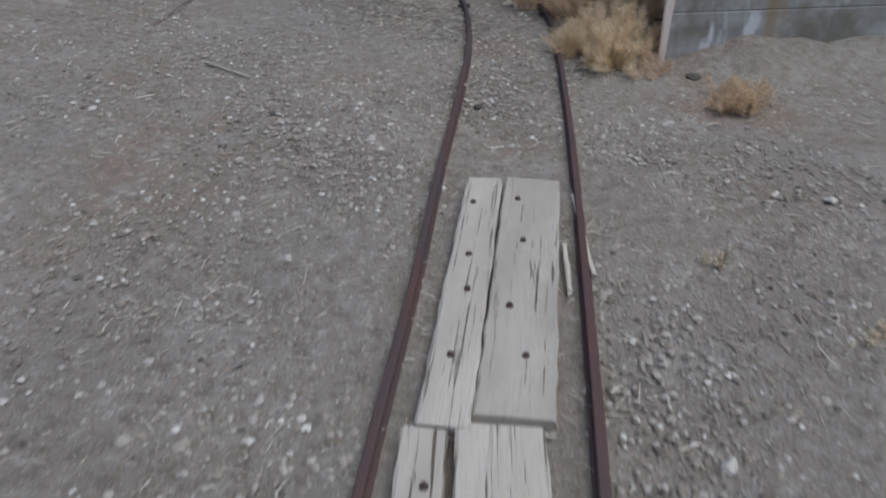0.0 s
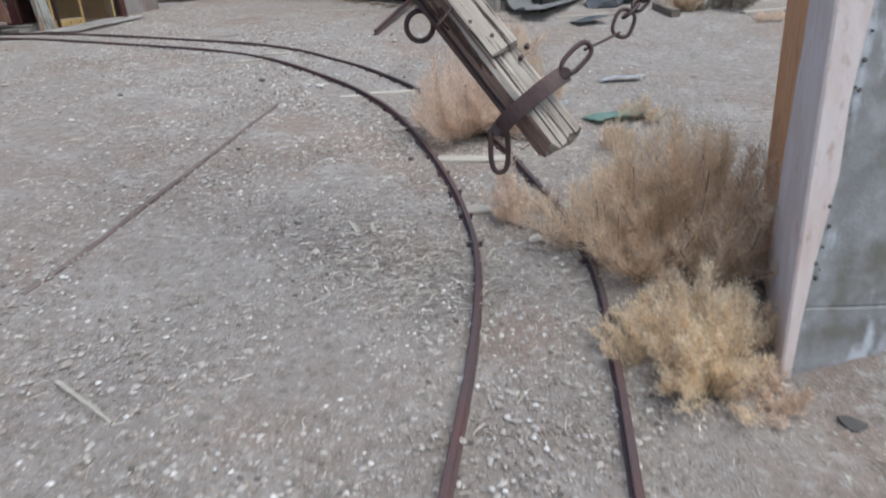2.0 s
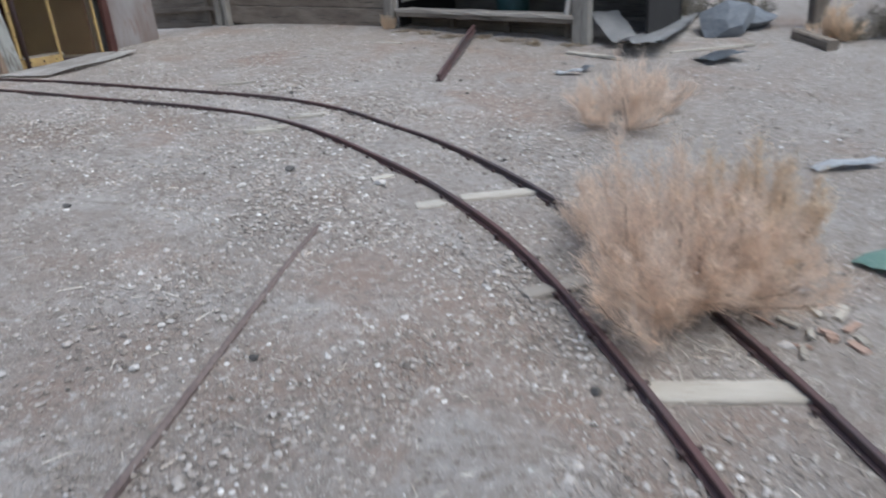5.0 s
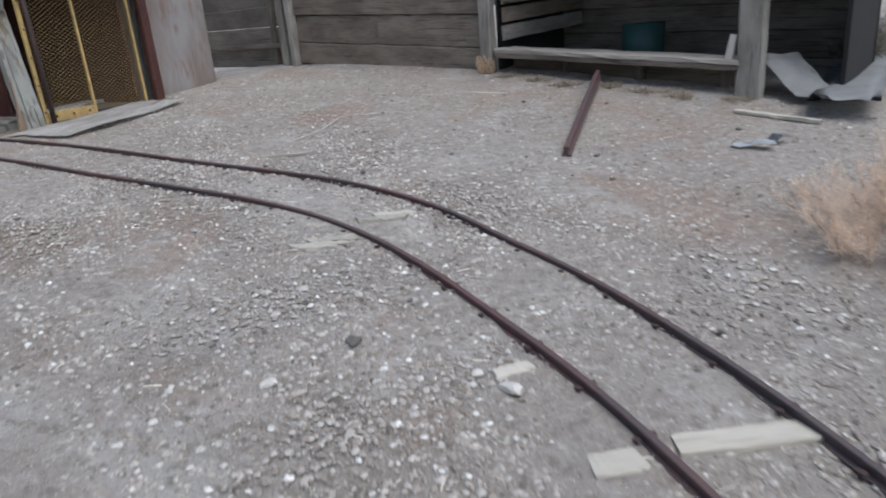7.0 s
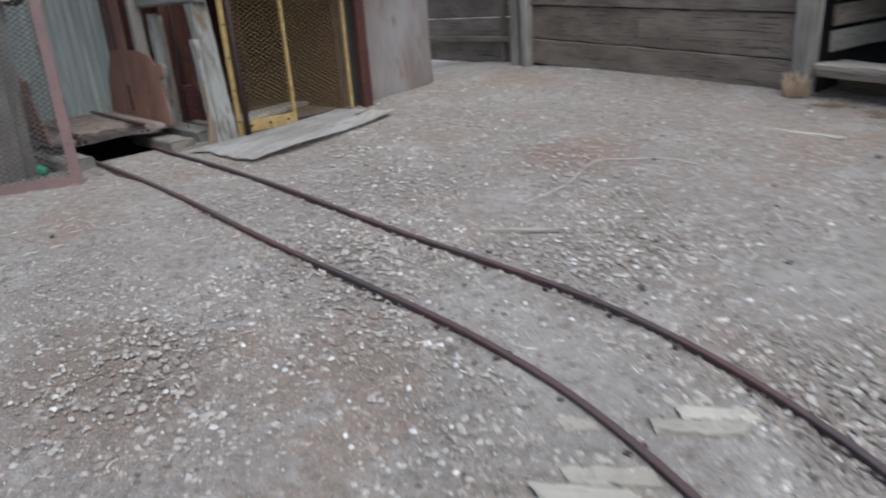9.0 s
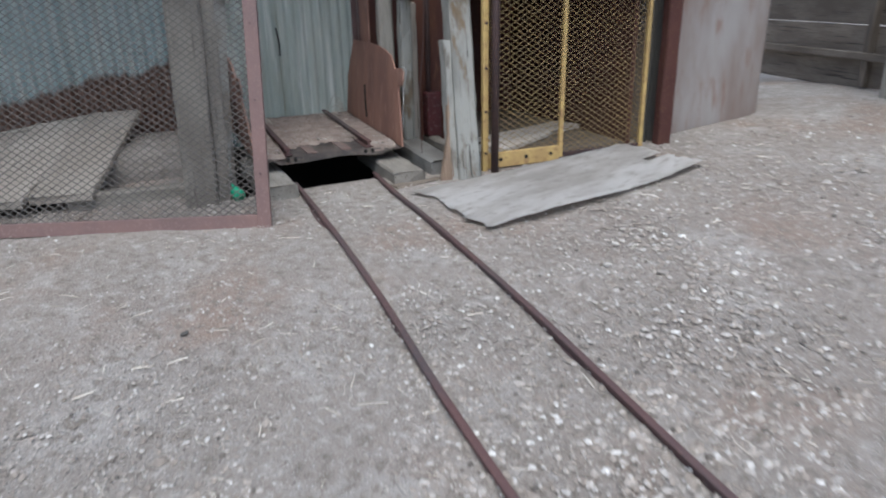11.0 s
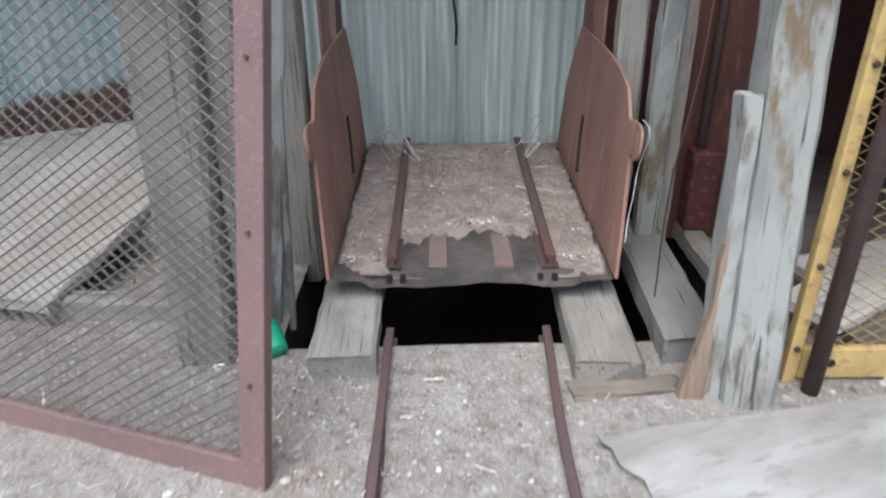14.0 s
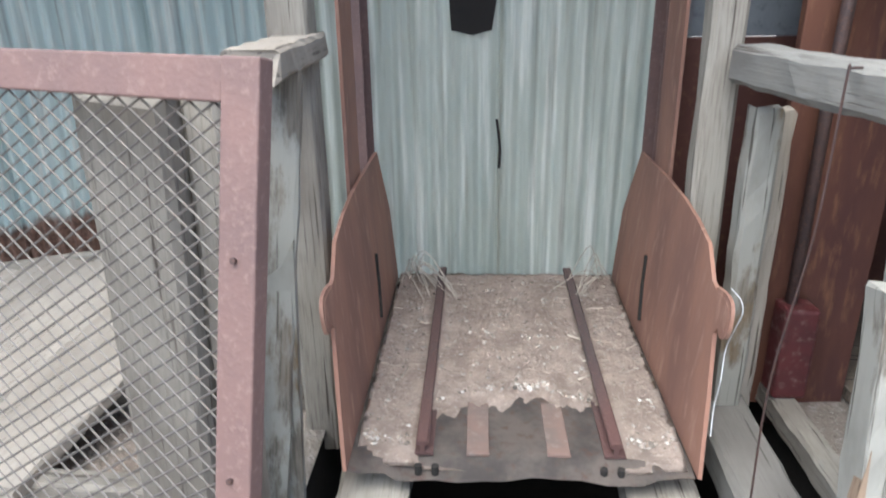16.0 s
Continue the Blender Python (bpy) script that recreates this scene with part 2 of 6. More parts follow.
def brush(name, c1, c2, c3, amount=0.35):
    """Thin dry stalks that let some light through."""
    m, n, l, b = nodes_of(name)
    co = n.new("ShaderNodeTexCoord").outputs["Object"]
    col = mix_node(n, l, ramp_node(n, l, noise_node(n, l, co, 6, 4), 0.35, 0.65), c1, c2)
    col = mix_node(n, l, ramp_node(n, l, noise_node(n, l, co, 35, 4), 0.5, 0.75), col, c3)
    col = vary(n, l, col, amount, True)
    l.new(col, b.inputs["Base Color"])
    b.inputs["Roughness"].default_value = 0.9
    t = n.new("ShaderNodeBsdfTranslucent")
    l.new(col, t.inputs["Color"])
    x = n.new("ShaderNodeMixShader")
    x.inputs[0].default_value = 0.55
    l.new(b.outputs[0], x.inputs[1])
    l.new(t.outputs[0], x.inputs[2])
    l.new(x.outputs[0], n["Material Output"].inputs["Surface"])
    return m


DIRT = ground_material()
PEBBLE = pebble_material()
STONE_PALE = surf("pale_stone", (0.62, 0.60, 0.56), (0.5, 0.46, 0.42), (0.36, 0.32, 0.28), 12, 70, 0.85, 0.4, 0, 0.15)
STONE_DARK = surf("dark_stone", (0.08, 0.075, 0.07), (0.13, 0.12, 0.11), (0.05, 0.05, 0.05), 12, 70, 0.85, 0.4, 0, 0.2)
STONE_GREY = surf("grey_stone", (0.24, 0.22, 0.20), (0.3, 0.27, 0.24), (0.15, 0.13, 0.12), 12, 70, 0.85, 0.4, 0, 0.25)
STRAW = surf("straw", (0.58, 0.53, 0.46), (0.46, 0.41, 0.345), (0.66, 0.62, 0.56), 8, 30, 0.9, 0.1, 0, 0.4, True)
BRUSH = brush("dry_brush", (0.80, 0.665, 0.50), (0.69, 0.55, 0.40), (0.85, 0.73, 0.58))
BRUSH_PALE = brush("dry_brush_pale", (0.88, 0.77, 0.59), (0.80, 0.67, 0.49), (0.91, 0.82, 0.66))
BRUSH_PINK = brush("dry_brush_dusty", (0.83, 0.70, 0.575), (0.73, 0.595, 0.475), (0.87, 0.77, 0.65))
SAGE = brush("grey_brush", (0.26, 0.235, 0.19), (0.20, 0.18, 0.145), (0.34, 0.30, 0.24))
GRASS = brush("faded_grass", (0.46, 0.39, 0.29), (0.36, 0.30, 0.22), (0.52, 0.45, 0.35))
TWIG = surf("woody_stem", (0.16, 0.11, 0.075), (0.22, 0.16, 0.11), (0.1, 0.07, 0.05), 9, 60, 0.9, 0.2, 0, 0.2, True)
RAIL_RUST = surf("rail_rust", (0.112, 0.060, 0.056), (0.078, 0.062, 0.063), (0.14, 0.08, 0.068), 1.1, 70, 0.62, 0.35, 0.25)
IRON_DARK = surf("dark_iron", (0.06, 0.042, 0.042), (0.09, 0.055, 0.05), (0.13, 0.07, 0.05), 9, 90, 0.6, 0.45, 0.3)
RUST = surf("rusted_plate", (0.30, 0.16, 0.115), (0.20, 0.108, 0.085), (0.37, 0.22, 0.165), 4.5, 18, 0.75, 0.3, 0.05, 0, False, (1, 1, 0.3))
RUST_RED = surf("red_painted_steel", (0.185, 0.112, 0.10), (0.145, 0.093, 0.087), (0.225, 0.15, 0.135), 3, 70, 0.65, 0.25, 0.05)
# dark red iron, deepened so its colour also carries the bay's shade
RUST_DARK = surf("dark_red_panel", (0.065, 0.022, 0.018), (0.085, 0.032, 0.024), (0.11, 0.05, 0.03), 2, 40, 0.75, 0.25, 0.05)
STEEL_WORN = surf("worn_steel_plate", (0.12, 0.108, 0.104), (0.23, 0.20, 0.18), (0.17, 0.115, 0.095), 7, 26, 0.6, 0.25, 0.3)
STEEL_RUSTY = surf("rust_bloom_plate", (0.175, 0.118, 0.10), (0.14, 0.11, 0.098), (0.20, 0.16, 0.145), 9, 40, 0.7, 0.2, 0.1)
WIRE_GREY = surf("galvanised_wire", (0.115, 0.104, 0.096), (0.09, 0.08, 0.072), (0.10, 0.074, 0.062), 6, 60, 0.6, 0.1, 0.3)
YELLOW = surf("yellow_paint", (0.56, 0.40, 0.15), (0.43, 0.29, 0.12), (0.26, 0.145, 0.075), 7, 24, 0.55, 0.2, 0)
YELLOW_MESH = surf("yellow_mesh", (0.33, 0.23, 0.09), (0.25, 0.175, 0.08), (0.17, 0.11, 0.06), 5, 30, 0.6, 0.1, 0)
CONCRETE = concrete_material()
PIER_WHITE = surf("whitewashed_pier", (0.33, 0.31, 0.30), (0.22, 0.175, 0.155), (0.22, 0.14, 0.11), 1.6, 7, 0.85, 0.3, 0, 0, False, (1, 1, 0.35))
# near-black that holds the shade of pit, holes and gaps in its colour
SHADE_BLACK = surf("shade_black", (0.015, 0.013, 0.012), (0.02, 0.018, 0.016), (0.01, 0.01, 0.01), 3, 30, 0.95, 0.2)
GREEN = surf("green_plastic", (0.02, 0.30, 0.16), (0.02, 0.26, 0.14), (0.05, 0.36, 0.22), 6, 40, 0.45, 0.1)
TEAL = surf("teal_metal", (0.016, 0.062, 0.054), (0.02, 0.05, 0.046), (0.03, 0.07, 0.06), 4, 40, 0.6, 0.1)
TEAL_PALE = surf("pale_green_sheet", (0.28, 0.42, 0.36), (0.22, 0.36, 0.31), (0.4, 0.5, 0.45), 4, 30, 0.7, 0.1)
PLYWOOD = surf("weathered_plywood", (0.64, 0.62, 0.595), (0.43, 0.40, 0.365), (0.36, 0.325, 0.29), 4.5, 26, 0.9, 0.12, 0, 0, False, (1, 0.3, 1))
SHEET_GREY = surf("grey_tin_sheet", (0.44, 0.44, 0.435), (0.36, 0.36, 0.36), (0.48, 0.48, 0.48), 3, 30, 0.6, 0.2, 0.2)
SHEET_WHITE = surf("white_scrap", (0.62, 0.64, 0.65), (0.5, 0.52, 0.54), (0.4, 0.4, 0.4), 5, 30, 0.7, 0.2)
CREAM = surf("cream_siding", (0.62, 0.58, 0.48), (0.55, 0.51, 0.42), (0.42, 0.38, 0.31), 2, 20, 0.8, 0.15, 0, 0.06, False, (0.3, 1, 1))
TARP = surf("dark_blue_scrap", (0.13, 0.145, 0.165), (0.17, 0.185, 0.20), (0.09, 0.095, 0.11), 5, 30, 0.75, 0.3)
DUST = surf("pale_dust", (0.49, 0.41, 0.36), (0.35, 0.285, 0.245), (0.57, 0.50, 0.45), 9, 60, 0.95, 0.9)
DUSTY_IRON = surf("dusty_iron", (0.135, 0.10, 0.09), (0.17, 0.135, 0.12), (0.09, 0.065, 0.06), 4, 50, 0.9, 0.3)
WOOD_GREY = {a: wood("grey_timber_" + a, (0.295, 0.275, 0.24), (0.175, 0.156, 0.133), (0.085, 0.07, 0.058), a, 0.15, 0.54) for a in "xz"}
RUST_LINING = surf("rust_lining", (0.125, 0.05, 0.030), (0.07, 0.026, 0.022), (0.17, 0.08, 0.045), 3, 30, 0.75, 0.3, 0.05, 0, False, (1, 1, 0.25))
RED_IRON = surf("deep_red_iron", (0.085, 0.018, 0.02), (0.06, 0.016, 0.018), (0.16, 0.11, 0.10), 9, 30, 0.55, 0.3, 0.05)
WOOD_DULL = wood("dull_grey_timber", (0.215, 0.21, 0.195), (0.15, 0.142, 0.13), (0.07, 0.058, 0.05), "x", 0.1, 0.55)
WOOD_PALE = wood("bleached_board", (0.54, 0.50, 0.445), (0.43, 0.395, 0.35), (0.14, 0.11, 0.085), "x", 0.15, 0.54)
WOOD_TIE = wood("pale_tie", (0.42, 0.39, 0.335), (0.33, 0.30, 0.25), (0.2, 0.16, 0.12), "x")
WOOD_BROWN = wood("brown_board", (0.205, 0.172, 0.137), (0.118, 0.094, 0.073), (0.036, 0.028, 0.022), "x", 0.20, 0.52)
WOOD_TAN = wood("tan_board", (0.37, 0.335, 0.29), (0.295, 0.26, 0.22), (0.09, 0.07, 0.055), "x")
WOOD_REDDISH = wood("reddish_rotten_wood", (0.42, 0.31, 0.25), (0.31, 0.21, 0.16), (0.1, 0.06, 0.04), "x")
WOOD_BEAM = wood("split_beam", (0.46, 0.415, 0.355), (0.29, 0.245, 0.20), (0.04, 0.028, 0.022), "x", 0.0, 0.47)
# darker copy of the split beam: brown stain plus its under side's shade
WOOD_BEAM_DARK = wood("stained_shaded_beam", (0.33, 0.225, 0.175), (0.13, 0.08, 0.062), (0.03, 0.02, 0.016), "x", 0.0, 0.52)
WOOD_SEAM = wood("rotten_seam", (0.10, 0.058, 0.042), (0.05, 0.03, 0.024), (0.015, 0.01, 0.008), "x", 0.0, 0.5)
WOOD_SLAB = wood("bare_brown_slab", (0.26, 0.19, 0.135), (0.17, 0.115, 0.08), (0.06, 0.04, 0.03), "x")
WOOD_WHITE = flaking_paint("flaking_white_timber", (0.295, 0.29, 0.262), (0.20, 0.178, 0.148), (0.16, 0.11, 0.06))
TIN_TEAL = painted_sheet("teal_corrugated", (0.51, 0.545, 0.485), (0.62, 0.635, 0.565), (0.77, 0.765, 0.70), (0.40, 0.33, 0.26))
TIN_PALE = painted_sheet("pale_corrugated", (0.40, 0.49, 0.48), (0.50, 0.56, 0.53), (0.60, 0.60, 0.55), (0.20, 0.115, 0.085), -0.05)
TIN_DARK = painted_sheet("dark_corrugated", (0.12, 0.12, 0.11), (0.15, 0.14, 0.12), (0.2, 0.17, 0.14), (0.14, 0.08, 0.06))

# ---- builders ----


def ground_z(x, y):
    x = np.clip(x, -9.5, 3.5) / 5
    y = np.clip(y, -3.0, 17.5) / 10
    return (-0.0115 - 0.1782 * x + 0.3683 * y + 0.3515 * x * x - 0.3162 * x * y + 0.2002 * y * y
            + 0.0351 * x ** 3 - 0.2795 * x * x * y + 0.201 * x * y * y + 0.0285 * y ** 3)


def gz(x, y):
    return float(ground_z(x, y))


def mesh_of(name, bm, material, smooth=False):
    bmesh.ops.recalc_face_normals(bm, faces=bm.faces[:])
    me = bpy.data.meshes.new(name)
    bm.to_mesh(me)
    bm.free()
    me.materials.append(material)
    if smooth:
        me.shade_smooth()
    return me


def thing(name, m, label, category, group="", kind=""):
    ob = new(name)
    ob.empty_display_size = 0.1
    ob.matrix_world = m
    return tagged(ob, label, category, group, kind)


def part(name, bm, material, parent, label="", m=None, smooth=False):
    ob = new(name, mesh_of(name, bm, material, smooth))
    ob.parent = parent
    if m is not None:
        ob.matrix_basis = m
    return tagged(ob, label)


def piece(name, me, parent, m):
    ob = new(name, me)
    ob.parent = parent
    ob.matrix_basis = m
    return ob


def solid(name, bm, material, m, label, category, group="", kind="", smooth=False):
    ob = new(name, mesh_of(name, bm, material, smooth))
    ob.matrix_world = m
    return tagged(ob, label, category, group, kind)


def between(a, b, up=(0, 0, 1)):
    """A pose at a whose x axis runs to b and whose z axis is near up; and the length."""
    a, b, up = Vector(a), Vector(b), Vector(up)
    x = (b - a).normalized()
    y = up.cross(x)
    if y.length < 1e-4:
        y = Vector((0, 1, 0))
    y.normalize()
    z = x.cross(y)
    m = Matrix((x, y, z)).transposed().to_4x4()
    m.translation = a
    return m, (b - a).length


def timber(length, width, thick, seed=0, n=10, rough=0.004, ragged=0.01, x0=0.0):
    """A worn baulk along x from x0, its section centred, with chamfered, uneven edges and ragged ends."""
    rnd = random.Random(seed)
    bm = bmesh.new()
    c = min(width, thick) * 0.14
    w, t = width / 2, thick / 2
    sec = [(-w + c, -t), (w - c, -t), (w, -t + c), (w, t - c), (w - c, t), (-w + c, t), (-w, t - c), (-w, -t + c)]
    rings = []
    for i in range(n + 1):
        x = x0 + length * i / n
        ring = []
        for y, z in sec:
            end = rnd.uniform(-ragged, ragged) if i in (0, n) else 0
            ring.append(bm.verts.new((x + end, y + rnd.uniform(-rough, rough), z + rnd.uniform(-rough, rough))))
        rings.append(ring)
    for a, b in zip(rings, rings[1:]):
        for k in range(8):
            bm.faces.new((a[k], a[(k + 1) % 8], b[(k + 1) % 8], b[k]))
    bm.faces.new(rings[0])
    bm.faces.new(rings[-1])
    return bm


def box(bm, lo, hi, bevel=0.0):
    vs = [bm.verts.new((x, y, z)) for x in (lo[0], hi[0]) for y in (lo[1], hi[1]) for z in (lo[2], hi[2])]
    fs = [bm.faces.new([vs[i] for i in q]) for q in ((0, 1, 3, 2), (4, 6, 7, 5), (0, 4, 5, 1), (2, 3, 7, 6), (0, 2, 6, 4), (1, 5, 7, 3))]
    if bevel:
        es = list({e for f in fs for e in f.edges})
        bmesh.ops.bevel(bm, geom=es, offset=bevel, segments=2, affect="EDGES", profile=0.5)
    return bm


def sweep(bm, path, section, closed=False, up=(0, 0, 1)):
    """Carries a closed section (side, up) along a path."""
    pts = [Vector(p) for p in path]
    n = len(pts)
    rings = []
    for i, p in enumerate(pts):
        a = pts[(i - 1) % n] if closed or i else pts[i]
        b = pts[(i + 1) % n] if closed or i < n - 1 else pts[i]
        d = (b - a).normalized()
        side = d.cross(Vector(up))
        side.normalize()
        top = side.cross(d)
        rings.append([bm.verts.new(p + side * s + top * t) for s, t in section])
    k = len(section)
    for i in range(n if closed else n - 1):
        a, b = rings[i], rings[(i + 1) % n]
        for j in range(k):
            bm.faces.new((a[j], a[(j + 1) % k], b[(j + 1) % k], b[j]))
    if not closed:
        bm.faces.new(rings[0])
        bm.faces.new(rings[-1])
    return bm


def round_section(r, k=8):
    return [(r * math.cos(2 * math.pi * i / k), r * math.sin(2 * math.pi * i / k)) for i in range(k)]


def oval(a, b, n=20):
    """A link's path in the xz plane, half-length a along x and half-width b."""
    out = []
    for i in range(n):
        t = 2 * math.pi * i / n
        out.append((math.copysign(abs(math.cos(t)) ** 0.7, math.cos(t)) * a, 0, math.copysign(abs(math.sin(t)) ** 0.8, math.sin(t)) * b))
    return out


def link_mesh(bm, a, b, r):
    return sweep(bm, oval(a, b), round_section(r, 8), True, (0, 1, 0))


def plate(bm, outline, y0, y1):
    """A flat plate from an outline in (x, z) between two depths."""
    lo = [bm.verts.new((x, y0, z)) for x, z in outline]
    hi = [bm.verts.new((x, y1, z)) for x, z in outline]
    n = len(outline)
    bm.faces.new(lo)
    bm.faces.new(hi[::-1])
    for i in range(n):
        bm.faces.new((lo[i], lo[(i + 1) % n], hi[(i + 1) % n], hi[i]))
    return bm


def smooth_path(pts, steps=6):
    """A Catmull-Rom curve through the points."""
    p = [Vector(q) for q in pts]
    p = [2 * p[0] - p[1]] + p + [2 * p[-1] - p[-2]]
    out = []
    for i in range(1, len(p) - 2):
        for k in range(steps):
            t = k / steps
            out.append(0.5 * ((2 * p[i]) + (p[i + 1] - p[i - 1]) * t + (2 * p[i - 1] - 5 * p[i] + 4 * p[i + 1] - p[i + 2]) * t * t
                              + (3 * p[i] - p[i - 1] - 3 * p[i + 1] + p[i + 2]) * t ** 3))
    out.append(p[-2])
    return out


def corrugated(width, z0, z1, pitch=0.076, depth=0.0115, seed=0, ragged=0.0):
    """A corrugated sheet in the xz plane, from x = 0."""
    rnd = random.Random(seed)
    bm = bmesh.new()
    cols = int(width / pitch * 8)
    rows = []
    for zz in np.linspace(z0, z1, 5):
        row = []
        for i in range(cols + 1):
            x = width * i / cols
            low = rnd.uniform(0, ragged) if zz == z0 else 0
            row.append(bm.verts.new((x, depth * math.sin(2 * math.pi * x / pitch) + 0.004 * math.sin(3 * zz + x * 2), zz + low)))
        rows.append(row)
    for a, b in zip(rows, rows[1:]):
        for i in range(cols):
            bm.faces.new((a[i], a[i + 1], b[i + 1], b[i]))
    bmesh.ops.solidify(bm, geom=bm.faces[:], thickness=0.0015)
    return bm


def expanded_mesh(width, height, cell_w, cell_h, r):
    """Diamond mesh in the xz plane from the origin, of slit and stretched strands."""
    vs, fs = [], []

    def strand(a, b):
        d = np.array(b) - np.array(a)
        d = d / np.linalg.norm(d)
        q = np.array((-d[2], 0, d[0])) * r
        e = np.array((0, r * 0.8, 0))
        k = len(vs)
        for p in (a, b):
            p = np.array(p)
            vs.extend((tuple(p + q), tuple(p + e), tuple(p - q), tuple(p - e)))
        for i in range(4):
            fs.append((k + i, k + (i + 1) % 4, k + 4 + (i + 1) % 4, k + 4 + i))

    nx, nz = int(width / cell_w), int(height / cell_h)
    cw, ch = width / nx, height / nz
    for i in range(nx):
        for j in range(nz):
            x, z = i * cw, j * ch
            c = (x + cw / 2, 0, z + ch / 2)
            strand((x + cw / 2, 0, z), (x, 0, z + ch / 2))
            strand((x + cw / 2, 0, z), (x + cw, 0, z + ch / 2))
            strand((x, 0, z + ch / 2), (x + cw / 2, 0, z + ch))
            strand((x + cw, 0, z + ch / 2), (x + cw / 2, 0, z + ch))
    me = bpy.data.meshes.new("mesh_panel")
    me.from_pydata(vs, [], fs)
    return me


def raw_mesh(name, verts, faces, material):
    """A mesh from arrays of vertices and equal-sided faces."""
    verts, faces = np.asarray(verts, np.float32), np.asarray(faces, np.int32)
    me = bpy.data.meshes.new(name)
    me.vertices.add(len(verts))
    me.vertices.foreach_set("co", verts.ravel())
    k = faces.shape[1]
    me.loops.add(faces.size)
    me.loops.foreach_set("vertex_index", faces.ravel())
    me.polygons.add(len(faces))
    me.polygons.foreach_set("loop_start", np.arange(len(faces), dtype=np.int32) * k)
    me.update(calc_edges=True)
    me.validate()
    me.materials.append(material)
    return me


def blades(rng, roots, mids, tips, width):
    """Bent, tapering blades of two segments: arrays of (n, 3) points."""
    n = len(roots)
    d = tips - roots
    side = np.cross(d, rng.normal(size=(n, 3)))
    side /= np.linalg.norm(side, axis=1, keepdims=True) + 1e-9
    w = np.asarray(width).reshape(-1, 1)
    v = np.stack([roots + side * w, roots - side * w, mids + side * w * 0.8, mids - side * w * 0.8, tips], 1).reshape(-1, 3)
    k = np.arange(n)[:, None] * 5
    f = np.concatenate([k + np.array([[0, 1, 3]]), k + np.array([[0, 3, 2]]), k + np.array([[2, 3, 4]])], 0)
    return v, f


def bush(name, x, y, radius, height, count, seed, material, label, lobes=7, squash=1.0, fluff=0.008, width=0.0011):
    """A dry desert shrub: woody branches that rise in uneven plumes, feathered with fine upright twigs and seed tufts."""
    rng = np.random.default_rng(seed)
    z = gz(x, y) - 0.01
    ob = thing(name, pose(x, y, z), label, "shrub", "dry shrubs")
    az = rng.uniform(0, 2 * math.pi, lobes) + np.arange(lobes) * 2.4
    off = np.sqrt(rng.uniform(0.0, 1.0, lobes)) * 0.72 * radius
    off[0] = 0.1 * radius
    centre = np.stack([np.cos(az) * off, np.sin(az) * off * squash, np.zeros(lobes)], 1)
    tall = height * (1.0 - 0.50 * (off / (0.72 * radius)) ** 1.6) * rng.uniform(0.60, 1.12, lobes)
    wide = radius * rng.uniform(0.30, 0.52, lobes)
    per = 9
    nb = lobes * per
    own = np.repeat(np.arange(lobes), per)
    a = rng.uniform(0, 2 * math.pi, nb)
    reach = np.sqrt(rng.uniform(0.0, 1.0, nb))
    root = centre[own] * 0.78 + rng.normal(size=(nb, 3)) * 0.09 * radius
    root[:, 2] = 0.0
    top = centre[own] * 1.05 + np.stack([np.cos(a) * reach * wide[own], np.sin(a) * reach * wide[own], np.zeros(nb)], 1)
    top[:, 2] = tall[own] * (1.0 - 0.62 * reach ** 2) * rng.uniform(0.60, 1.04, nb)
    bend = root * 0.30 + top * 0.70
    bend[:, 2] = top[:, 2] * rng.uniform(0.28, 0.48, nb)
    bm = bmesh.new()
    for b in range(0, nb, 2):
        r = (0.0022 + 0.0022 * rng.random()) * min(1.0, 0.5 + radius)
        path = [root[b] * (1 - t) ** 2 + bend[b] * 2 * t * (1 - t) + top[b] * t * t for t in (0.0, 0.3, 0.6, 0.85)]
        sweep(bm, path, [(r * c, r * q) for c, q in ((1, 0), (-0.5, 0.87), (-0.5, -0.87))], False, (0.3, 0.9, 0.2))
    part("woody_base", bm, TWIG, ob, "brown woody stems")
    share = np.sqrt(top[:, 2] + 0.02)
    b = rng.choice(nb, count, p=share / share.sum())
    t = (1 - 0.94 * rng.uniform(0.0, 1.0, count) ** 1.25)[:, None]
    start = root[b] * (1 - t) ** 2 + bend[b] * 2 * t * (1 - t) + top[b] * t * t
    go = 2 * (1 - t) * (bend[b] - root[b]) + 2 * t * (top[b] - bend[b])
    go /= np.linalg.norm(go, axis=1, keepdims=True) + 1e-6
    side = rng.normal(size=(count, 3))
    side /= np.linalg.norm(side, axis=1, keepdims=True)
    go = go * 0.62 + side * 0.85 + np.array((0, 0, 0.22))
    ln = (0.34 * np.sqrt(wide[own][b] * tall[own][b]) * rng.uniform(0.35, 1.0, count))[:, None] * (1.15 - 0.5 * t)
    tips = start + go * ln
    mids = start + go * ln * 0.5 + rng.normal(size=(count, 3)) * ln * 0.07
    for q in (start, mids, tips):
        q[:, 2] = np.maximum(q[:, 2], 0.012)
    v, f = blades(rng, start, mids, tips, rng.uniform(0.7, 1.4, count) * width)
    k = 3
    along = rng.uniform(0.45, 1.05, (count * k, 1))
    at = np.repeat(start, k, 0) * (1 - along) + np.repeat(tips, k, 0) * along + rng.normal(size=(count * k, 3)) * fluff * 0.6
    d = np.repeat(go, k, 0) * fluff * rng.uniform(0.5, 1.1, (count * k, 1))
    q = rng.normal(size=(count * k, 3)) * fluff * 0.30
    tv = np.stack([at + d, at + q, at - q * 0.6], 1).reshape(-1, 3)
    tf = np.arange(count * k * 3).reshape(-1, 3) + len(v)
    crown = new("crown", raw_mesh("crown", np.concatenate([v, tv]), np.concatenate([f, tf]), material))
    crown.parent = ob
    return ob


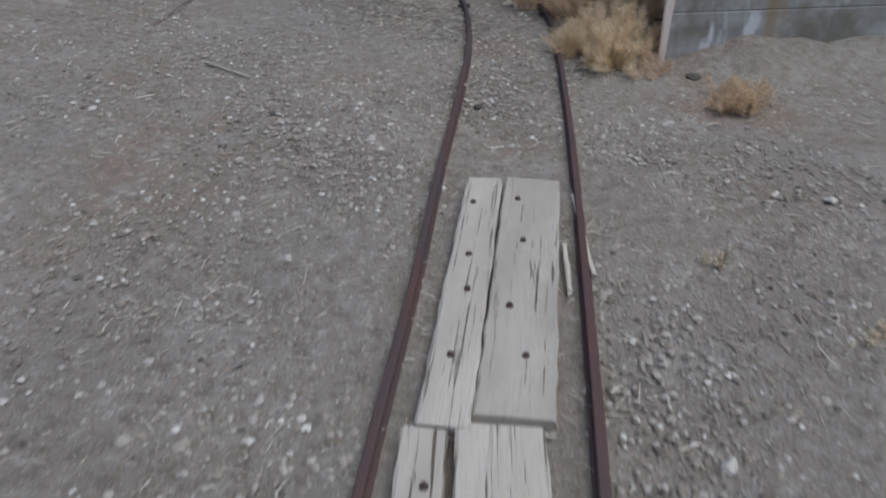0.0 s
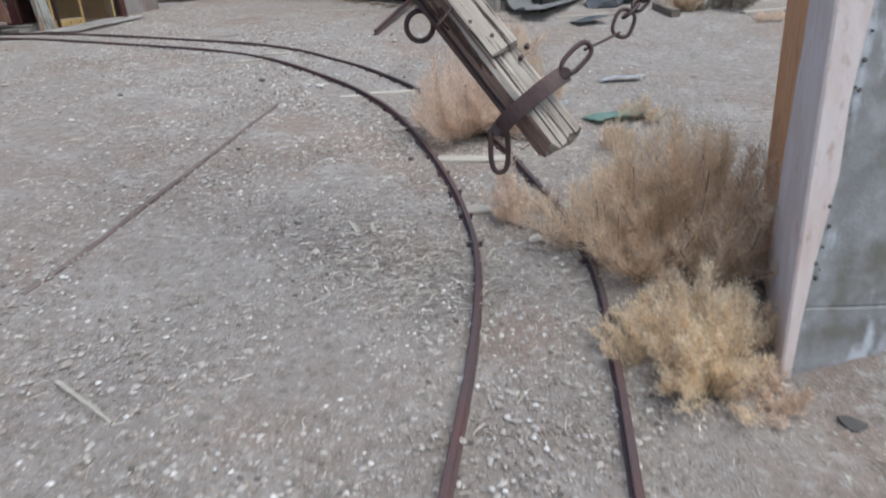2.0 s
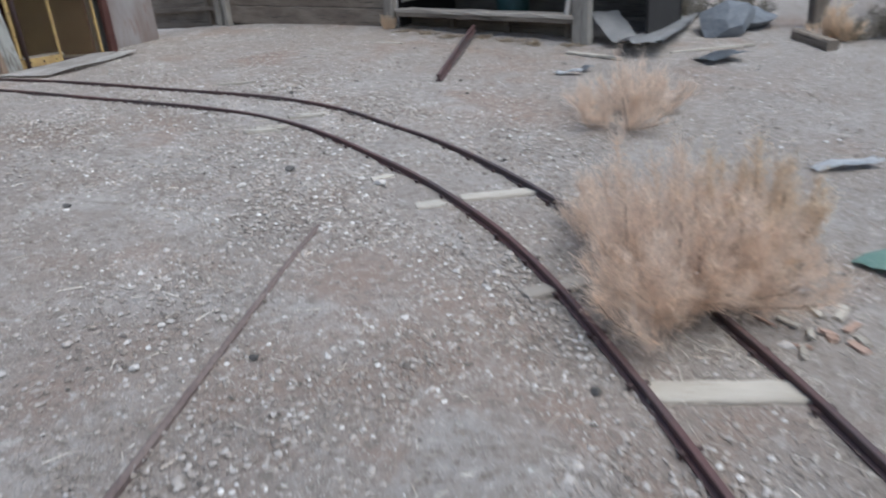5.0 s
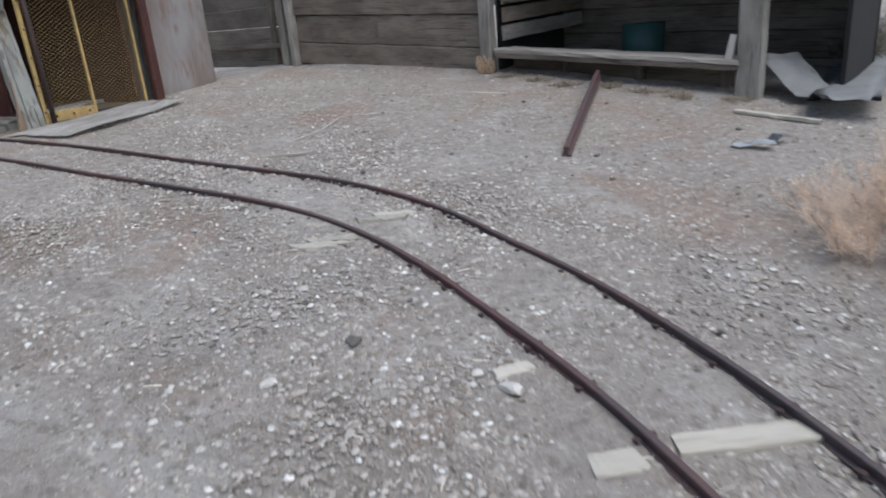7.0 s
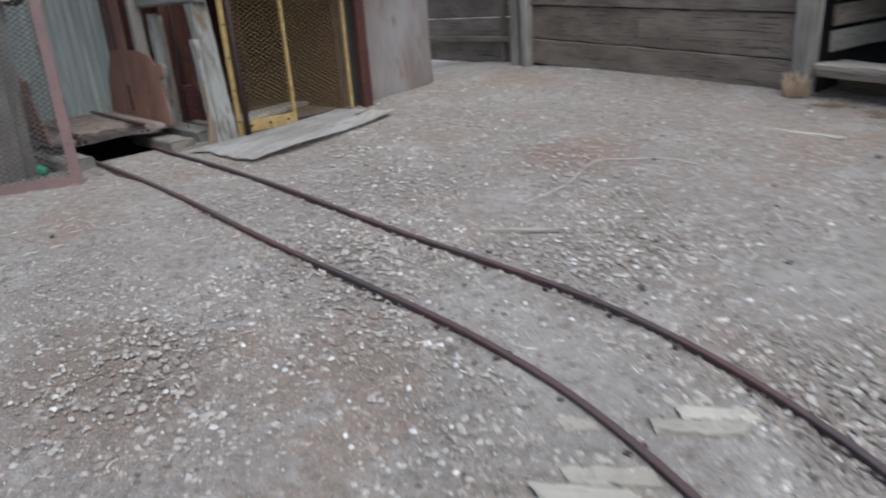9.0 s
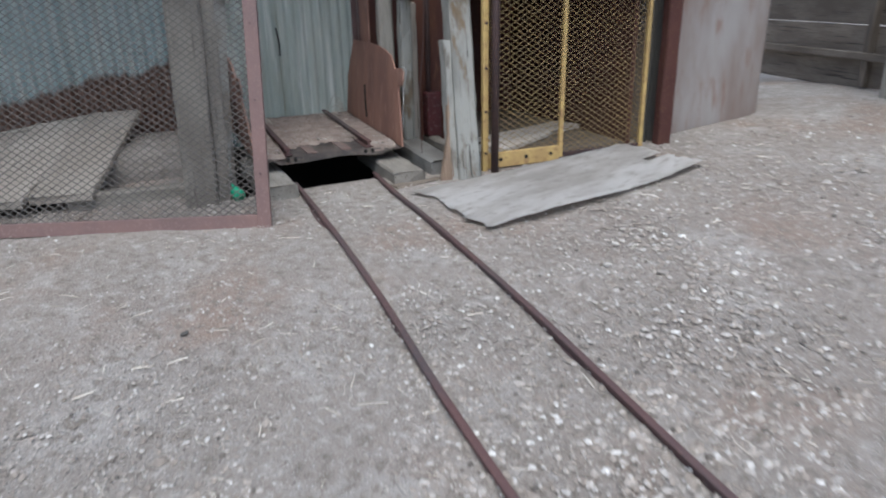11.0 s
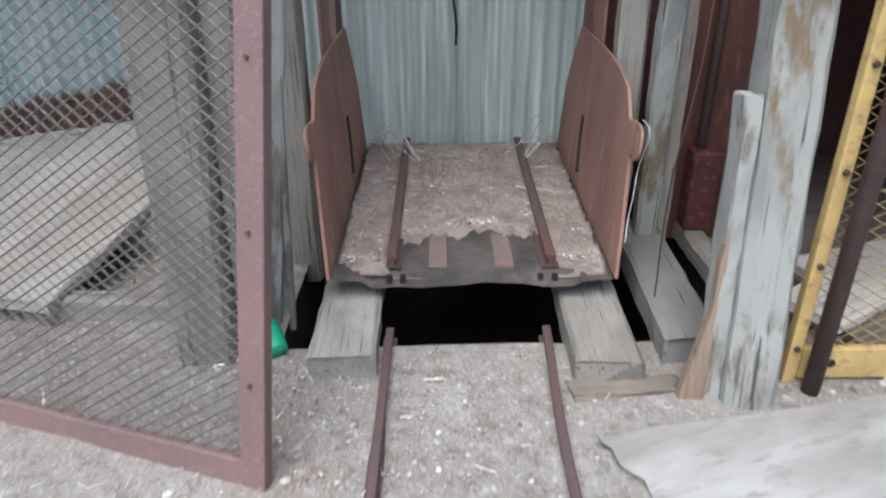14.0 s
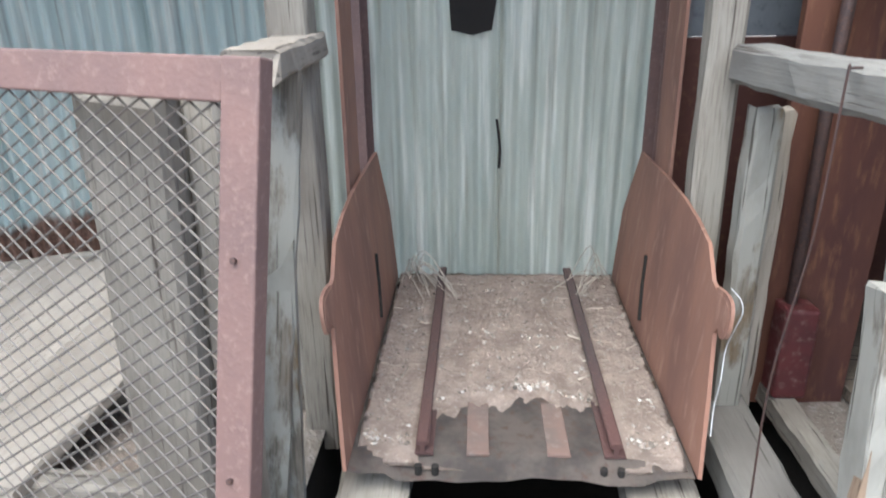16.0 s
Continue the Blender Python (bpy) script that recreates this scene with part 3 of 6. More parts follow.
def stone_mesh(seed, material, flat=0.6):
    rng = random.Random(seed)
    bm = bmesh.new()
    bmesh.ops.create_icosphere(bm, subdivisions=2, radius=1.0)
    cut = [(Vector((rng.uniform(-1, 1), rng.uniform(-1, 1), rng.uniform(-1, 1))).normalized(), rng.uniform(0.45, 0.8)) for _ in range(14)]
    for v in bm.verts:
        for nrm, d in cut:
            e = v.co.dot(nrm) - d
            if e > 0:
                v.co -= nrm * e
        v.co.z *= flat
    return mesh_of("stone", bm, material)


SHAFT = pose(-7.135, 12.775, 0, 0, 0, 70.86)   # x right, y into the shaft, z up
BACK = pose(-4.9, 17.2, 0, 0, 0, -30.2)        # x along the plank wall, y behind it


def shaft_world(u, v):
    p = SHAFT @ Vector((u, v, 0))
    return p.x, p.y

# ---- ground ----


def build_ground():
    def axis(lo, hi, step, extra):
        a = np.concatenate([np.arange(lo, hi, step), extra])
        far = 1.6 ** np.arange(1, 15)
        a = np.concatenate([a, lo - far, hi + far])
        a = np.unique(np.round(a, 4))
        keep = [a[0]]
        for q in a[1:]:
            if q - keep[-1] < 0.012:
                if q in extra:
                    keep[-1] = q
                continue
            keep.append(q)
        return np.array(keep)

    us = axis(-15.0, 11.0, 0.08, np.array((-0.66, 0.96)))
    vs = axis(-15.0, 8.0, 0.08, np.array((-0.17, 1.36)))
    uu, vv = np.meshgrid(us, vs, indexing="ij")
    c, s = math.cos(radians(70.86)), math.sin(radians(70.86))
    x = -7.135 + c * uu - s * vv
    y = 12.775 + s * uu + c * vv
    z = ground_z(x, y)
    lump = 0.010 * np.sin(x * 3.1 + 1.3 * np.sin(y * 2.3)) * np.sin(y * 2.7 + 0.9 * np.sin(x * 1.9)) + 0.004 * np.sin(x * 9.7 + 2 * np.sin(y * 7.1)) * np.sin(y * 8.9)
    z = z + lump - 0.004
    verts = np.stack([x, y, z], -1).reshape(-1, 3)
    nu, nv = len(us), len(vs)
    i, j = np.meshgrid(np.arange(nu - 1), np.arange(nv - 1), indexing="ij")
    cu, cv = (us[:-1] + us[1:]) / 2, (vs[:-1] + vs[1:]) / 2
    hole = ((cu > -0.66) & (cu < 0.96))[:, None] & ((cv > -0.17) & (cv < 1.36))[None, :]
    i, j = i[~hole], j[~hole]
    faces = np.stack([i * nv + j, (i + 1) * nv + j, (i + 1) * nv + j + 1, i * nv + j + 1], 1)
    me = raw_mesh("ground", verts, faces, DIRT)
    me.shade_smooth()
    tagged(new("ground", me), "grey-brown desert dirt yard strewn with gravel", "ground", "", "structure")


build_ground()

# ---- shaft pit ----
pit = thing("shaft_pit", SHAFT, "timbered mine shaft opening below the cage, shade painted in black", "shaft", "", "structure")
# sides and bottom are coloured near black to give the pit its shade
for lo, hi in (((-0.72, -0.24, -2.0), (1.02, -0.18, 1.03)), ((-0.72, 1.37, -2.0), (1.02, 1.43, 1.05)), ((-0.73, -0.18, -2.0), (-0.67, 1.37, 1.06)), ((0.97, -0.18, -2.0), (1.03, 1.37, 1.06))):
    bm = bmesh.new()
    part("pit_side", box(bm, lo, hi), SHADE_BLACK, pit)
part("pit_bottom", box(bmesh.new(), (-0.72, -0.24, -2.06), (1.02, 1.43, -2.0)), SHADE_BLACK, pit)

# ---- corrugated walls of the shaft house ----
wall_teal = thing("wall_corrugated_shaft", SHAFT, "faded blue-green corrugated iron wall behind the shaft", "wall", "", "structure")
for k in range(2):
    part("sheet", corrugated(0.80, 1.06, 3.6, seed=k), TIN_TEAL, wall_teal, "", pose(-0.82 + 0.78 * k, 1.40 + 0.006 * k, 0))
wall_pale = thing("wall_corrugated_yard", SHAFT, "pale painted corrugated iron wall with a rusted lower edge", "wall", "", "structure")
for k in range(6):
    part("sheet", corrugated(0.80, 1.15, 3.6, seed=10 + k, ragged=0.02), TIN_PALE, wall_pale, "", pose(-0.80 - 0.78 * (k + 1), 1.44 + 0.006 * (k % 2), 0))
# black strip and plate laid on the uncut sheet show the dark of tears
slit = bmesh.new()
sweep(slit, [(-0.045, 0, 2.02), (-0.035, 0, 1.95), (-0.028, 0, 1.88), (-0.032, 0, 1.80)], [(-0.006, -0.002), (0.006, -0.002), (0.006, 0.002), (-0.006, 0.002)], False, (0, 1, 0))
part("torn_slit", slit, SHADE_BLACK, wall_teal, "torn slit drawn as a shade-black strip", pose(0, 1.385, 0))
part("torn_hole", plate(bmesh.new(), [(-0.24, 2.39), (-0.15, 2.37), (-0.07, 2.39), (-0.05, 2.52), (-0.07, 2.7), (-0.22, 2.72), (-0.25, 2.55)], 1.383, 1.389), SHADE_BLACK, wall_teal, "torn hole drawn as a shade-black plate")

# ---- shaft house: right bay, unseen shade roofs and posts ----
house = thing("wall_right_bay", SHAFT, "dark red sheet-iron lining of the bay beside the shaft", "wall", "", "structure")
part("back_panel", box(bmesh.new(), (0.86, 0.62, 1.10), (1.22, 0.66, 3.4), 0.004), RUST_LINING, house)
# inner, rear, side and lower end panels have shade in their dark red
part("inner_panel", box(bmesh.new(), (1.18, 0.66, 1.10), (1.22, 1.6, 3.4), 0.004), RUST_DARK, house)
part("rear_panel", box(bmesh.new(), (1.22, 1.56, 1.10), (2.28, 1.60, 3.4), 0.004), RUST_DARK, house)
part("end_panel", box(bmesh.new(), (0.605, 0.98, 1.02), (1.17, 1.02, 2.38), 0.004), RUST_DARK, house, "lower panel darkened for shade")
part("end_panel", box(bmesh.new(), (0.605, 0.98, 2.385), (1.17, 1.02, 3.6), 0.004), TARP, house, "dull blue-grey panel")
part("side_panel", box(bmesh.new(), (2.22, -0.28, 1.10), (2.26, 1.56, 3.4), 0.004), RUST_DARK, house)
part("deck", box(bmesh.new(), (1.23, -0.28, 1.12), (2.21, 1.54, 1.17), 0.006), WOOD_BROWN, house)
# unseen canopy, added to keep daylight out of the bay
roof = solid("roof_right_bay", box(bmesh.new(), (0.98, -0.75, 2.72), (2.28, 1.60, 2.78), 0.01), TIN_DARK, SHAFT, "unseen sheet-iron canopy added to shade the caged bay", "roof", "", "structure")
# unseen roof, added to dim the shaft walls
solid("roof_shaft_house", box(bmesh.new(), (-5.6, -0.10, 3.90), (0.83, 1.62, 3.96), 0.01), TIN_DARK, SHAFT, "unseen sheet-iron roof added to shade the shaft", "roof", "", "structure")
part("sheet", corrugated(0.30, 1.10, 3.4, seed=31), TIN_DARK, house, "", pose(2.30, -0.32, 0))
for k, (u0, v0, u1, v1) in enumerate(((1.12, -0.15, 1.75, 0.25), (1.25, 0.1, 2.15, 0.42))):
    m, ln = between((u0, v0, 1.195), (u1, v1, 1.195))
    part("loose_board", timber(ln, 0.24, 0.04, 40 + k), WOOD_PALE, house, "pale loose deck board", m)


def post(name, a, b, w, t, material, label, seed, up=(0, 1, 0), group="shaft timbers", rough=0.0035, category="post", n=12):
    m, ln = between(a, b, up)
    return solid(name, timber(ln, w, t, seed, n, rough, 0.015), material, SHAFT @ m, label, category, group)


post("timber_post", (-0.668, 0.46, 1.02), (-0.668, 0.46, 3.4), 0.125, 0.10, WOOD_GREY["x"], "grey weathered guide timber beside the cage", 1)
post("timber_post", (0.632, 0.62, 1.02), (0.622, 0.62, 3.4), 0.11, 0.10, WOOD_GREY["x"], "grey weathered guide timber beside the cage", 2)
post("timber_post", (-0.885, -0.20, 1.04), (-0.84, -0.23, 2.36), 0.185, 0.12, WOOD_GREY["x"], "grey squared timber post behind the mesh screen", 3)
post("timber_post", (-0.745, -0.14, 1.04), (-0.705, -0.16, 2.36), 0.085, 0.10, WOOD_GREY["x"], "narrow grey timber post behind the mesh screen", 4)
post("big_post", (0.795, -0.47, 1.03), (0.815, -0.24, 2.285), 0.15, 0.16, WOOD_WHITE, "large cracked timber post with flaking white paint", 5, rough=0.004, n=16)
post("split_post", (0.696, -0.45, 1.03), (0.708, -0.31, 1.985), 0.052, 0.09, WOOD_WHITE, "flaking white split timber against the large post", 6, rough=0.004)
post("brown_post", (0.82, 0.565, 1.10), (0.812, 0.565, 2.19), 0.07, 0.07, WOOD_TAN, "bare brown timber post beside the white one", 18, rough=0.004)
post("white_post", (0.738, 0.48, 1.12), (0.728, 0.48, 2.21), 0.088, 0.085, WOOD_WHITE, "flaking white painted timber post with a broken top", 7, rough=0.004)
post("white_board", (-0.755, -0.02, 1.02), (-0.625, 0.10, 2.365), 0.13, 0.035, WOOD_WHITE, "flaking white painted board leaning by the shaft", 8, rough=0.004)
solid("white_board", plate(bmesh.new(), [(0.0, -0.785), (0.0, -0.65), (0.45, -0.628), (0.93, -0.603), (0.86, -0.64), (0.81, -0.705), (0.4, -0.748)], -0.014, 0.014), WOOD_WHITE, SHAFT @ Matrix(((0, 0, 1, 0), (0, 1, 0, 0.045), (1, 0, 0, 1.02), (0, 0, 0, 1))),
      "broken white board with a slanted top", "post", "shaft timbers")
solid("broken_slab", plate(bmesh.new(), [(0.0, 0.585), (0.0, 0.69), (0.62, 0.69), (0.50, 0.672), (0.36, 0.668), (0.22, 0.635), (0.08, 0.60)], -0.016, 0.016), WOOD_SLAB, SHAFT @ Matrix(((0, 0, 1, 0), (0, 1, 0, -0.475), (1, 0, 0, 1.04), (0, 0, 0, 1))) @ pose(0, 0, 0, 0, 0, 8),
      "bare brown broken slab at the foot of the split post", "wood", "shaft timbers")
post("cross_beam", (0.685, 0.54, 2.335), (0.80, -0.36, 2.335), 0.12, 0.115, WOOD_DULL, "grey timber cross beam resting on the posts", 10, (0, 0, 1), category="beam")
post("cross_beam", (-0.65, 0.55, 2.40), (-0.615, -0.12, 2.405), 0.125, 0.075, WOOD_TAN, "short pale timber block end on the leaning board", 11, (0, 0, 1), category="beam")
post("side_timber", (0.695, -0.30, 1.14), (0.73, 0.60, 1.14), 0.185, 0.13, WOOD_DULL, "grey sill timber beside the cage", 12, (0, 0, 1), category="beam")
post("side_timber", (0.955, 0.0, 1.15), (0.955, 0.61, 1.15), 0.09, 0.09, WOOD_GREY["x"], "grey sill timber under the red panel", 13, (0, 0, 1), category="beam")
post("bearer", (-0.425, -0.34, 1.115), (-0.445, 0.55, 1.115), 0.215, 0.11, WOOD_GREY["x"], "grey squared bearer timber under the cage floor", 14, (0, 0, 1), category="beam")
post("bearer", (0.415, -0.38, 1.115), (0.435, 0.55, 1.115), 0.215, 0.11, WOOD_GREY["x"], "grey squared bearer timber under the cage floor", 15, (0, 0, 1), category="beam")
post("threshold_log", (0.28, -0.42, 1.055), (0.72, -0.40, 1.065), 0.11, 0.09, WOOD_BROWN, "brown rotten threshold timber half buried in dirt", 16, (0, 0, 1), category="beam")
post("sill_timber", (-1.62, 0.06, 1.10), (-0.76, 0.02, 1.10), 0.09, 0.13, WOOD_GREY["x"], "grey sill timber under the leaning boards", 17, (0, 0, 1), category="beam")

# splinters and scraps at the foot of the large post
for k in range(7):
    rnd = random.Random(60 + k)
    u, v = 0.70 + 0.03 * k, -0.56 - rnd.uniform(0, 0.06)
    a = (u, v + 0.06, 1.09)
    b = (u + rnd.uniform(-0.05, 0.10), v - rnd.uniform(0.02, 0.1), 1.075 + rnd.uniform(0, 0.03))
    m, ln = between(a, b)
    solid("splinter", timber(ln, 0.022, 0.010, 60 + k, 3, 0.003, 0.01), WOOD_GREY["x"], SHAFT @ m, "grey wood splinter at the foot of the post", "splinter", "splinters")

# pipe and junction box on the right
pipe = thing("conduit", SHAFT @ pose(0.945, 0.56, 1.06), "dark rusty conduit pipe with a box", "pipe")
part("tube", sweep(bmesh.new(), [(0, 0, 0), (0, 0, 1.2), (0.03, 0, 2.3)], round_section(0.02, 10), False, (0, 1, 0)), IRON_DARK, pipe, "", None, True)
part("junction_box", box(bmesh.new(), (-0.04, -0.07, 0.14), (0.075, 0.04, 0.48), 0.012), RED_IRON, pipe, "deep red iron box")
solid("cable", sweep(bmesh.new(), smooth_path([(0.70, -0.06, 2.388), (0.674, -0.062, 2.386), (0.668, -0.065, 2.36), (0.665, -0.06, 2.0), (0.63, -0.05, 1.6), (0.635, -0.05, 1.2)]), round_section(0.0032, 6), False, (0, 1, 0)), IRON_DARK, SHAFT, "thin dark cable hanging from the cross beam", "cable")

# ---- guides ----
for s in (-1, 1):
    g = thing("guide_rail", SHAFT @ pose(s * 0.640, 1.24, 1.0), "rusty red steel guide channel of the shaft", "guide rail", "shaft guides")
    part("web", box(bmesh.new(), (-0.010, -0.09, 0), (0.010, 0.09, 2.4), 0.003), RUST_RED, g)
    for y in (-0.10, 0.09):
        part("flange", box(bmesh.new(), (-0.06 if s > 0 else 0.010, y, 0), (-0.010 if s > 0 else 0.06, y + 0.010, 2.4), 0.002), RUST_RED, g)

# ---- mine cage ----
cage = thing("mine_cage", SHAFT @ pose(0, 0, 1.17), "rusty open mine cage with steel floor and side plates", "mine cage")


def cage_floor():
    bm = bmesh.new()
    nx, ny = 28, 20
    rows = []
    for j in range(ny + 1):
        v = 1.34 * j / ny
        row = []
        for i in range(nx + 1):
            u = -0.5 + i / nx
            z = 0.085 + 0.018 * max(0.0, 1 - v / 0.25) * math.sin(u * 9 + 1) * 0.5 + 0.02 * v
            edge = 0.006 * math.sin(u * 17) + 0.004 * math.sin(u * 43) if j == 0 else 0
            dip = -0.030 * max(0.0, 1 - v / 0.10) ** 2 * (1.0 if abs(u) < 0.36 else 0.2)
            row.append(bm.verts.new((u, v + edge, z + dip)))
        rows.append(row)
    for a, b in zip(rows, rows[1:]):
        for i in range(nx):
            bm.faces.new((a[i], a[i + 1], b[i + 1], b[i]))
    bmesh.ops.solidify(bm, geom=bm.faces[:], thickness=0.012)
    return bm


part("floor_plate", cage_floor(), STEEL_WORN, cage, "worn grey steel floor plate with a bent lip", None, True)
SIDE = [(-0.01, 0.0), (0.02, 0.10), (0.06, 0.23), (0.105, 0.36), (0.115, 0.40), (0.095, 0.425), (0.07, 0.425), (0.05, 0.44), (0.045, 0.47), (0.055, 0.505), (0.09, 0.515),
        (0.15, 0.51), (0.20, 0.52), (0.245, 0.56), (0.29, 0.60), (0.42, 0.63), (0.58, 0.65), (0.80, 0.66), (1.22, 0.66), (1.37, 0.36), (1.37, 0.02)]
for s in (-1, 1):
    m = pose(s * 0.505, 0, 0.085, 0, 0, 90) @ pose(0, 0, 0, s * 4.6, 0, 0)
    side = part("side_plate", plate(bmesh.new(), SIDE, -0.006, 0.006), RUST, cage, "rusted side plate with a hooked front", m)
    lip = smooth_path([(0.16, 0, 0.512), (0.09, 0, 0.520), (0.05, 0, 0.508), (0.038, 0, 0.47), (0.045, 0, 0.432), (0.07, 0, 0.417), (0.098, 0, 0.428)], 4)
    part("hook", sweep(bmesh.new(), lip, [(-0.009, -0.005), (0.009, -0.005), (0.009, 0.005), (-0.009, 0.005)], False, (0, 1, 0)), RUST, side, "curled rusty hook")
    # black strip on the plate stands for the shade in a slot
    part("slot", sweep(bmesh.new(), [(0.80, s * 0.0115, 0.09), (0.845, s * 0.0115, 0.22), (0.865, s * 0.0115, 0.335)], [(-0.006, -0.005), (0.006, -0.005), (0.006, 0.005), (-0.006, 0.005)], False, (0, 1, 0)), SHADE_BLACK, side, "slot drawn as a shade-black strip")
    part("hanger_bar", sweep(bmesh.new(), [(s * 0.575, 0.86 + s * 0.09, 0.02), (s * 0.575, 0.87 + s * 0.09, 1.2), (s * 0.575, 0.88 + s * 0.10, 2.35)], [(-0.006, -0.11), (0.006, -0.11), (0.006, 0.11), (-0.006, 0.11)], False, (0, 1, 0)), RUST, cage, "broad rusty hanger bar")
RAIL_SECTION = [(-0.024, 0), (0.024, 0), (0.024, 0.005), (0.006, 0.010), (0.005, 0.033), (0.014, 0.037), (0.014, 0.047), (0.010, 0.050), (-0.010, 0.050), (-0.014, 0.047),
                (-0.014, 0.037), (-0.005, 0.033), (-0.006, 0.010), (-0.024, 0.005)]
for s in (-1, 1):
    part("cage_rail", sweep(bmesh.new(), [(s * 0.285, 0.07, 0.088), (s * 0.285, 0.6, 0.10), (s * 0.285, 1.33, 0.125)], [(a * 1.3, b) for a, b in RAIL_SECTION]), RAIL_RUST, cage, "rusted rail on the cage floor")
    for k in (0, 1):
        # black plugs give the shade inside the bolt holes
        bm = bmesh.new()
        bmesh.ops.create_cone(bm, cap_ends=True, segments=12, radius1=0.011, radius2=0.011, depth=0.03)
        part("bolt_hole", bm, SHADE_BLACK, cage, "bolt hole drawn as a shade-black plug", pose(s * 0.27 + (k - 0.5) * 0.05, 0.028, 0.069))
    part("patch", box(bmesh.new(), (s * 0.12 - 0.034, 0.07, 0.086), (s * 0.12 + 0.034, 0.34, 0.0965), 0.001), STEEL_RUSTY, cage, "rusty patch plate")


def cage_dirt():
    bm = bmesh.new()
    rng = np.random.default_rng(8)
    nx, ny = 50, 56
    rows = []
    for j in range(ny + 1):
        v = 0.03 + 1.29 * j / ny
        row = []
        for i in range(nx + 1):
            u = -0.485 + 0.97 * i / nx
            lip = 0.33 - 1.1 * u * u + 0.025 * math.sin(u * 11) + 0.022 * math.sin(u * 31) + 0.02 * math.sin(u * 77 + 1) + rng.uniform(-0.015, 0.015)
            if abs(u) > 0.31:
                lip = 0.06 + 0.03 * math.sin(u * 23)
            k = min(1.0, max(-0.6, (v - lip) / 0.10))
            z = 0.078 + 0.02 * v + 0.022 * k + 0.02 * max(0, v - 0.7) + rng.uniform(0, 0.012) * (k > 0)
            row.append(bm.verts.new((u, v, z)))
        rows.append(row)
    for a, b in zip(rows, rows[1:]):
        for i in range(nx):
            bm.faces.new((a[i], a[i + 1], b[i + 1], b[i]))
    bmesh.ops.solidify(bm, geom=bm.faces[:], thickness=0.004)
    return bm


solid("dirt_layer", cage_dirt(), DUST, SHAFT @ pose(0, 0, 1.17), "layer of dirt and gravel on the cage floor", "dirt", "", "stuff", True)

# straw caught in the back corners of the cage, and a frayed cord on its right edge
for k in range(22):
    rnd = random.Random(800 + k)
    s = -1 if k < 14 else 1
    u0, v0 = s * (0.44 + rnd.uniform(-0.03, 0.03)), 1.26 + rnd.uniform(-0.06, 0.04)
    u1 = u0 - s * rnd.uniform(0.06, 0.24)
    rise = rnd.uniform(0.03, 0.14)
    arc = smooth_path([(u0, v0, 1.335), ((u0 * 2 + u1) / 3, v0 - rnd.uniform(0.0, 0.08), 1.335 + rise), (u1, v0 - rnd.uniform(0.02, 0.22), 1.318)], 5)
    solid("straw_stalk", sweep(bmesh.new(), arc, round_section(0.0022, 4), False, (0.2, 0.9, 0.3)), STRAW, SHAFT, "dry straw stalk caught in the cage corner", "straw", "straw stalks")
cord = smooth_path([(0.562, 0.11, 1.790), (0.566, 0.05, 1.785), (0.567, 0.03, 1.755), (0.562, 0.05, 1.70), (0.558, 0.08, 1.62), (0.545, 0.05, 1.54), (0.538, 0.05, 1.46), (0.528, 0.02, 1.38)], 5)
solid("frayed_cord", sweep(bmesh.new(), cord, round_section(0.0016, 6), False, (0.2, 0.9, 0.1)), SHEET_WHITE, SHAFT, "frayed white cord hanging on the cage side plate", "cord")

# ---- rusty framed mesh screen leaning by the shaft ----
screen_m, screen_w = between(tuple(SHAFT @ Vector((-0.565, -0.77, 1.055))), tuple(SHAFT @ Vector((-2.66, -0.11, 1.075))), (0, 0, 1))
lean = math.degrees(math.atan2(0.30, 1.40))
screen_m = screen_m @ pose(0, 0, 0, lean, 0, 0)
screen = thing("mesh_screen", screen_m, "rusty red steel screen of diamond mesh leaning on posts", "screen")
SH, SB = 1.435, 0.075
for lo, hi in (((0, -0.016, 0), (SB, 0.024, SH)), ((screen_w - SB, -0.016, 0), (screen_w, 0.024, SH)), ((SB, -0.012, 0), (screen_w - SB, 0.02, SB)), ((SB, -0.012, SH - SB), (screen_w - SB, 0.02, SH))):
    part("frame_bar", box(bmesh.new(), lo, hi, 0.004), RUST_RED, screen, "worn red angle-iron bar")
sm = expanded_mesh(screen_w - 2 * SB, SH - 2 * SB, 0.052, 0.036, 0.0025)
sm.materials.append(WIRE_GREY)
piece("mesh_panel", sm, screen, pose(SB, 0.004, SB))
for k in range(3):
    bm = bmesh.new()
    bmesh.ops.create_cone(bm, cap_ends=True, segments=8, radius1=0.006, radius2=0.005, depth=0.01)
    part("rivet", bm, IRON_DARK, screen, "", pose(0.04, 0.027, 0.3 + 0.4 * k, 90, 0, 0))

# ---- leaning boards on the left ----
for k, (u0, u1, w) in enumerate(((-1.66, -1.36, 0.36), (-2.03, -1.74, 0.36), (-2.40, -2.11, 0.36), (-2.78, -2.48, 0.37))):
    m, ln = between((u0, 0.0, 1.165), (u1 + 0.03, 1.37, 1.435 - 0.05 * k))
    solid("leaning_board", timber(ln, w, 0.05, 70 + k, 14, 0.004, 0.012), WOOD_TAN, SHAFT @ m, "broad grey-brown plank leaning toward the corrugated wall", "plank", "leaning planks")
m, ln = between((-3.2, 1.405, 1.195), (-1.42, 1.405, 1.435))
solid("ledger", timber(ln, 0.05, 0.04, 75), WOOD_TIE, SHAFT @ m, "pale ledger strip against the corrugated wall", "beam")
solid("dirt_bank", box(bmesh.new(), (-3.4, 0.5, 0.9), (-0.70, 1.43, 1.28), 0.12), DIRT, SHAFT, "bank of dirt under the leaning planks", "dirt", "", "structure")

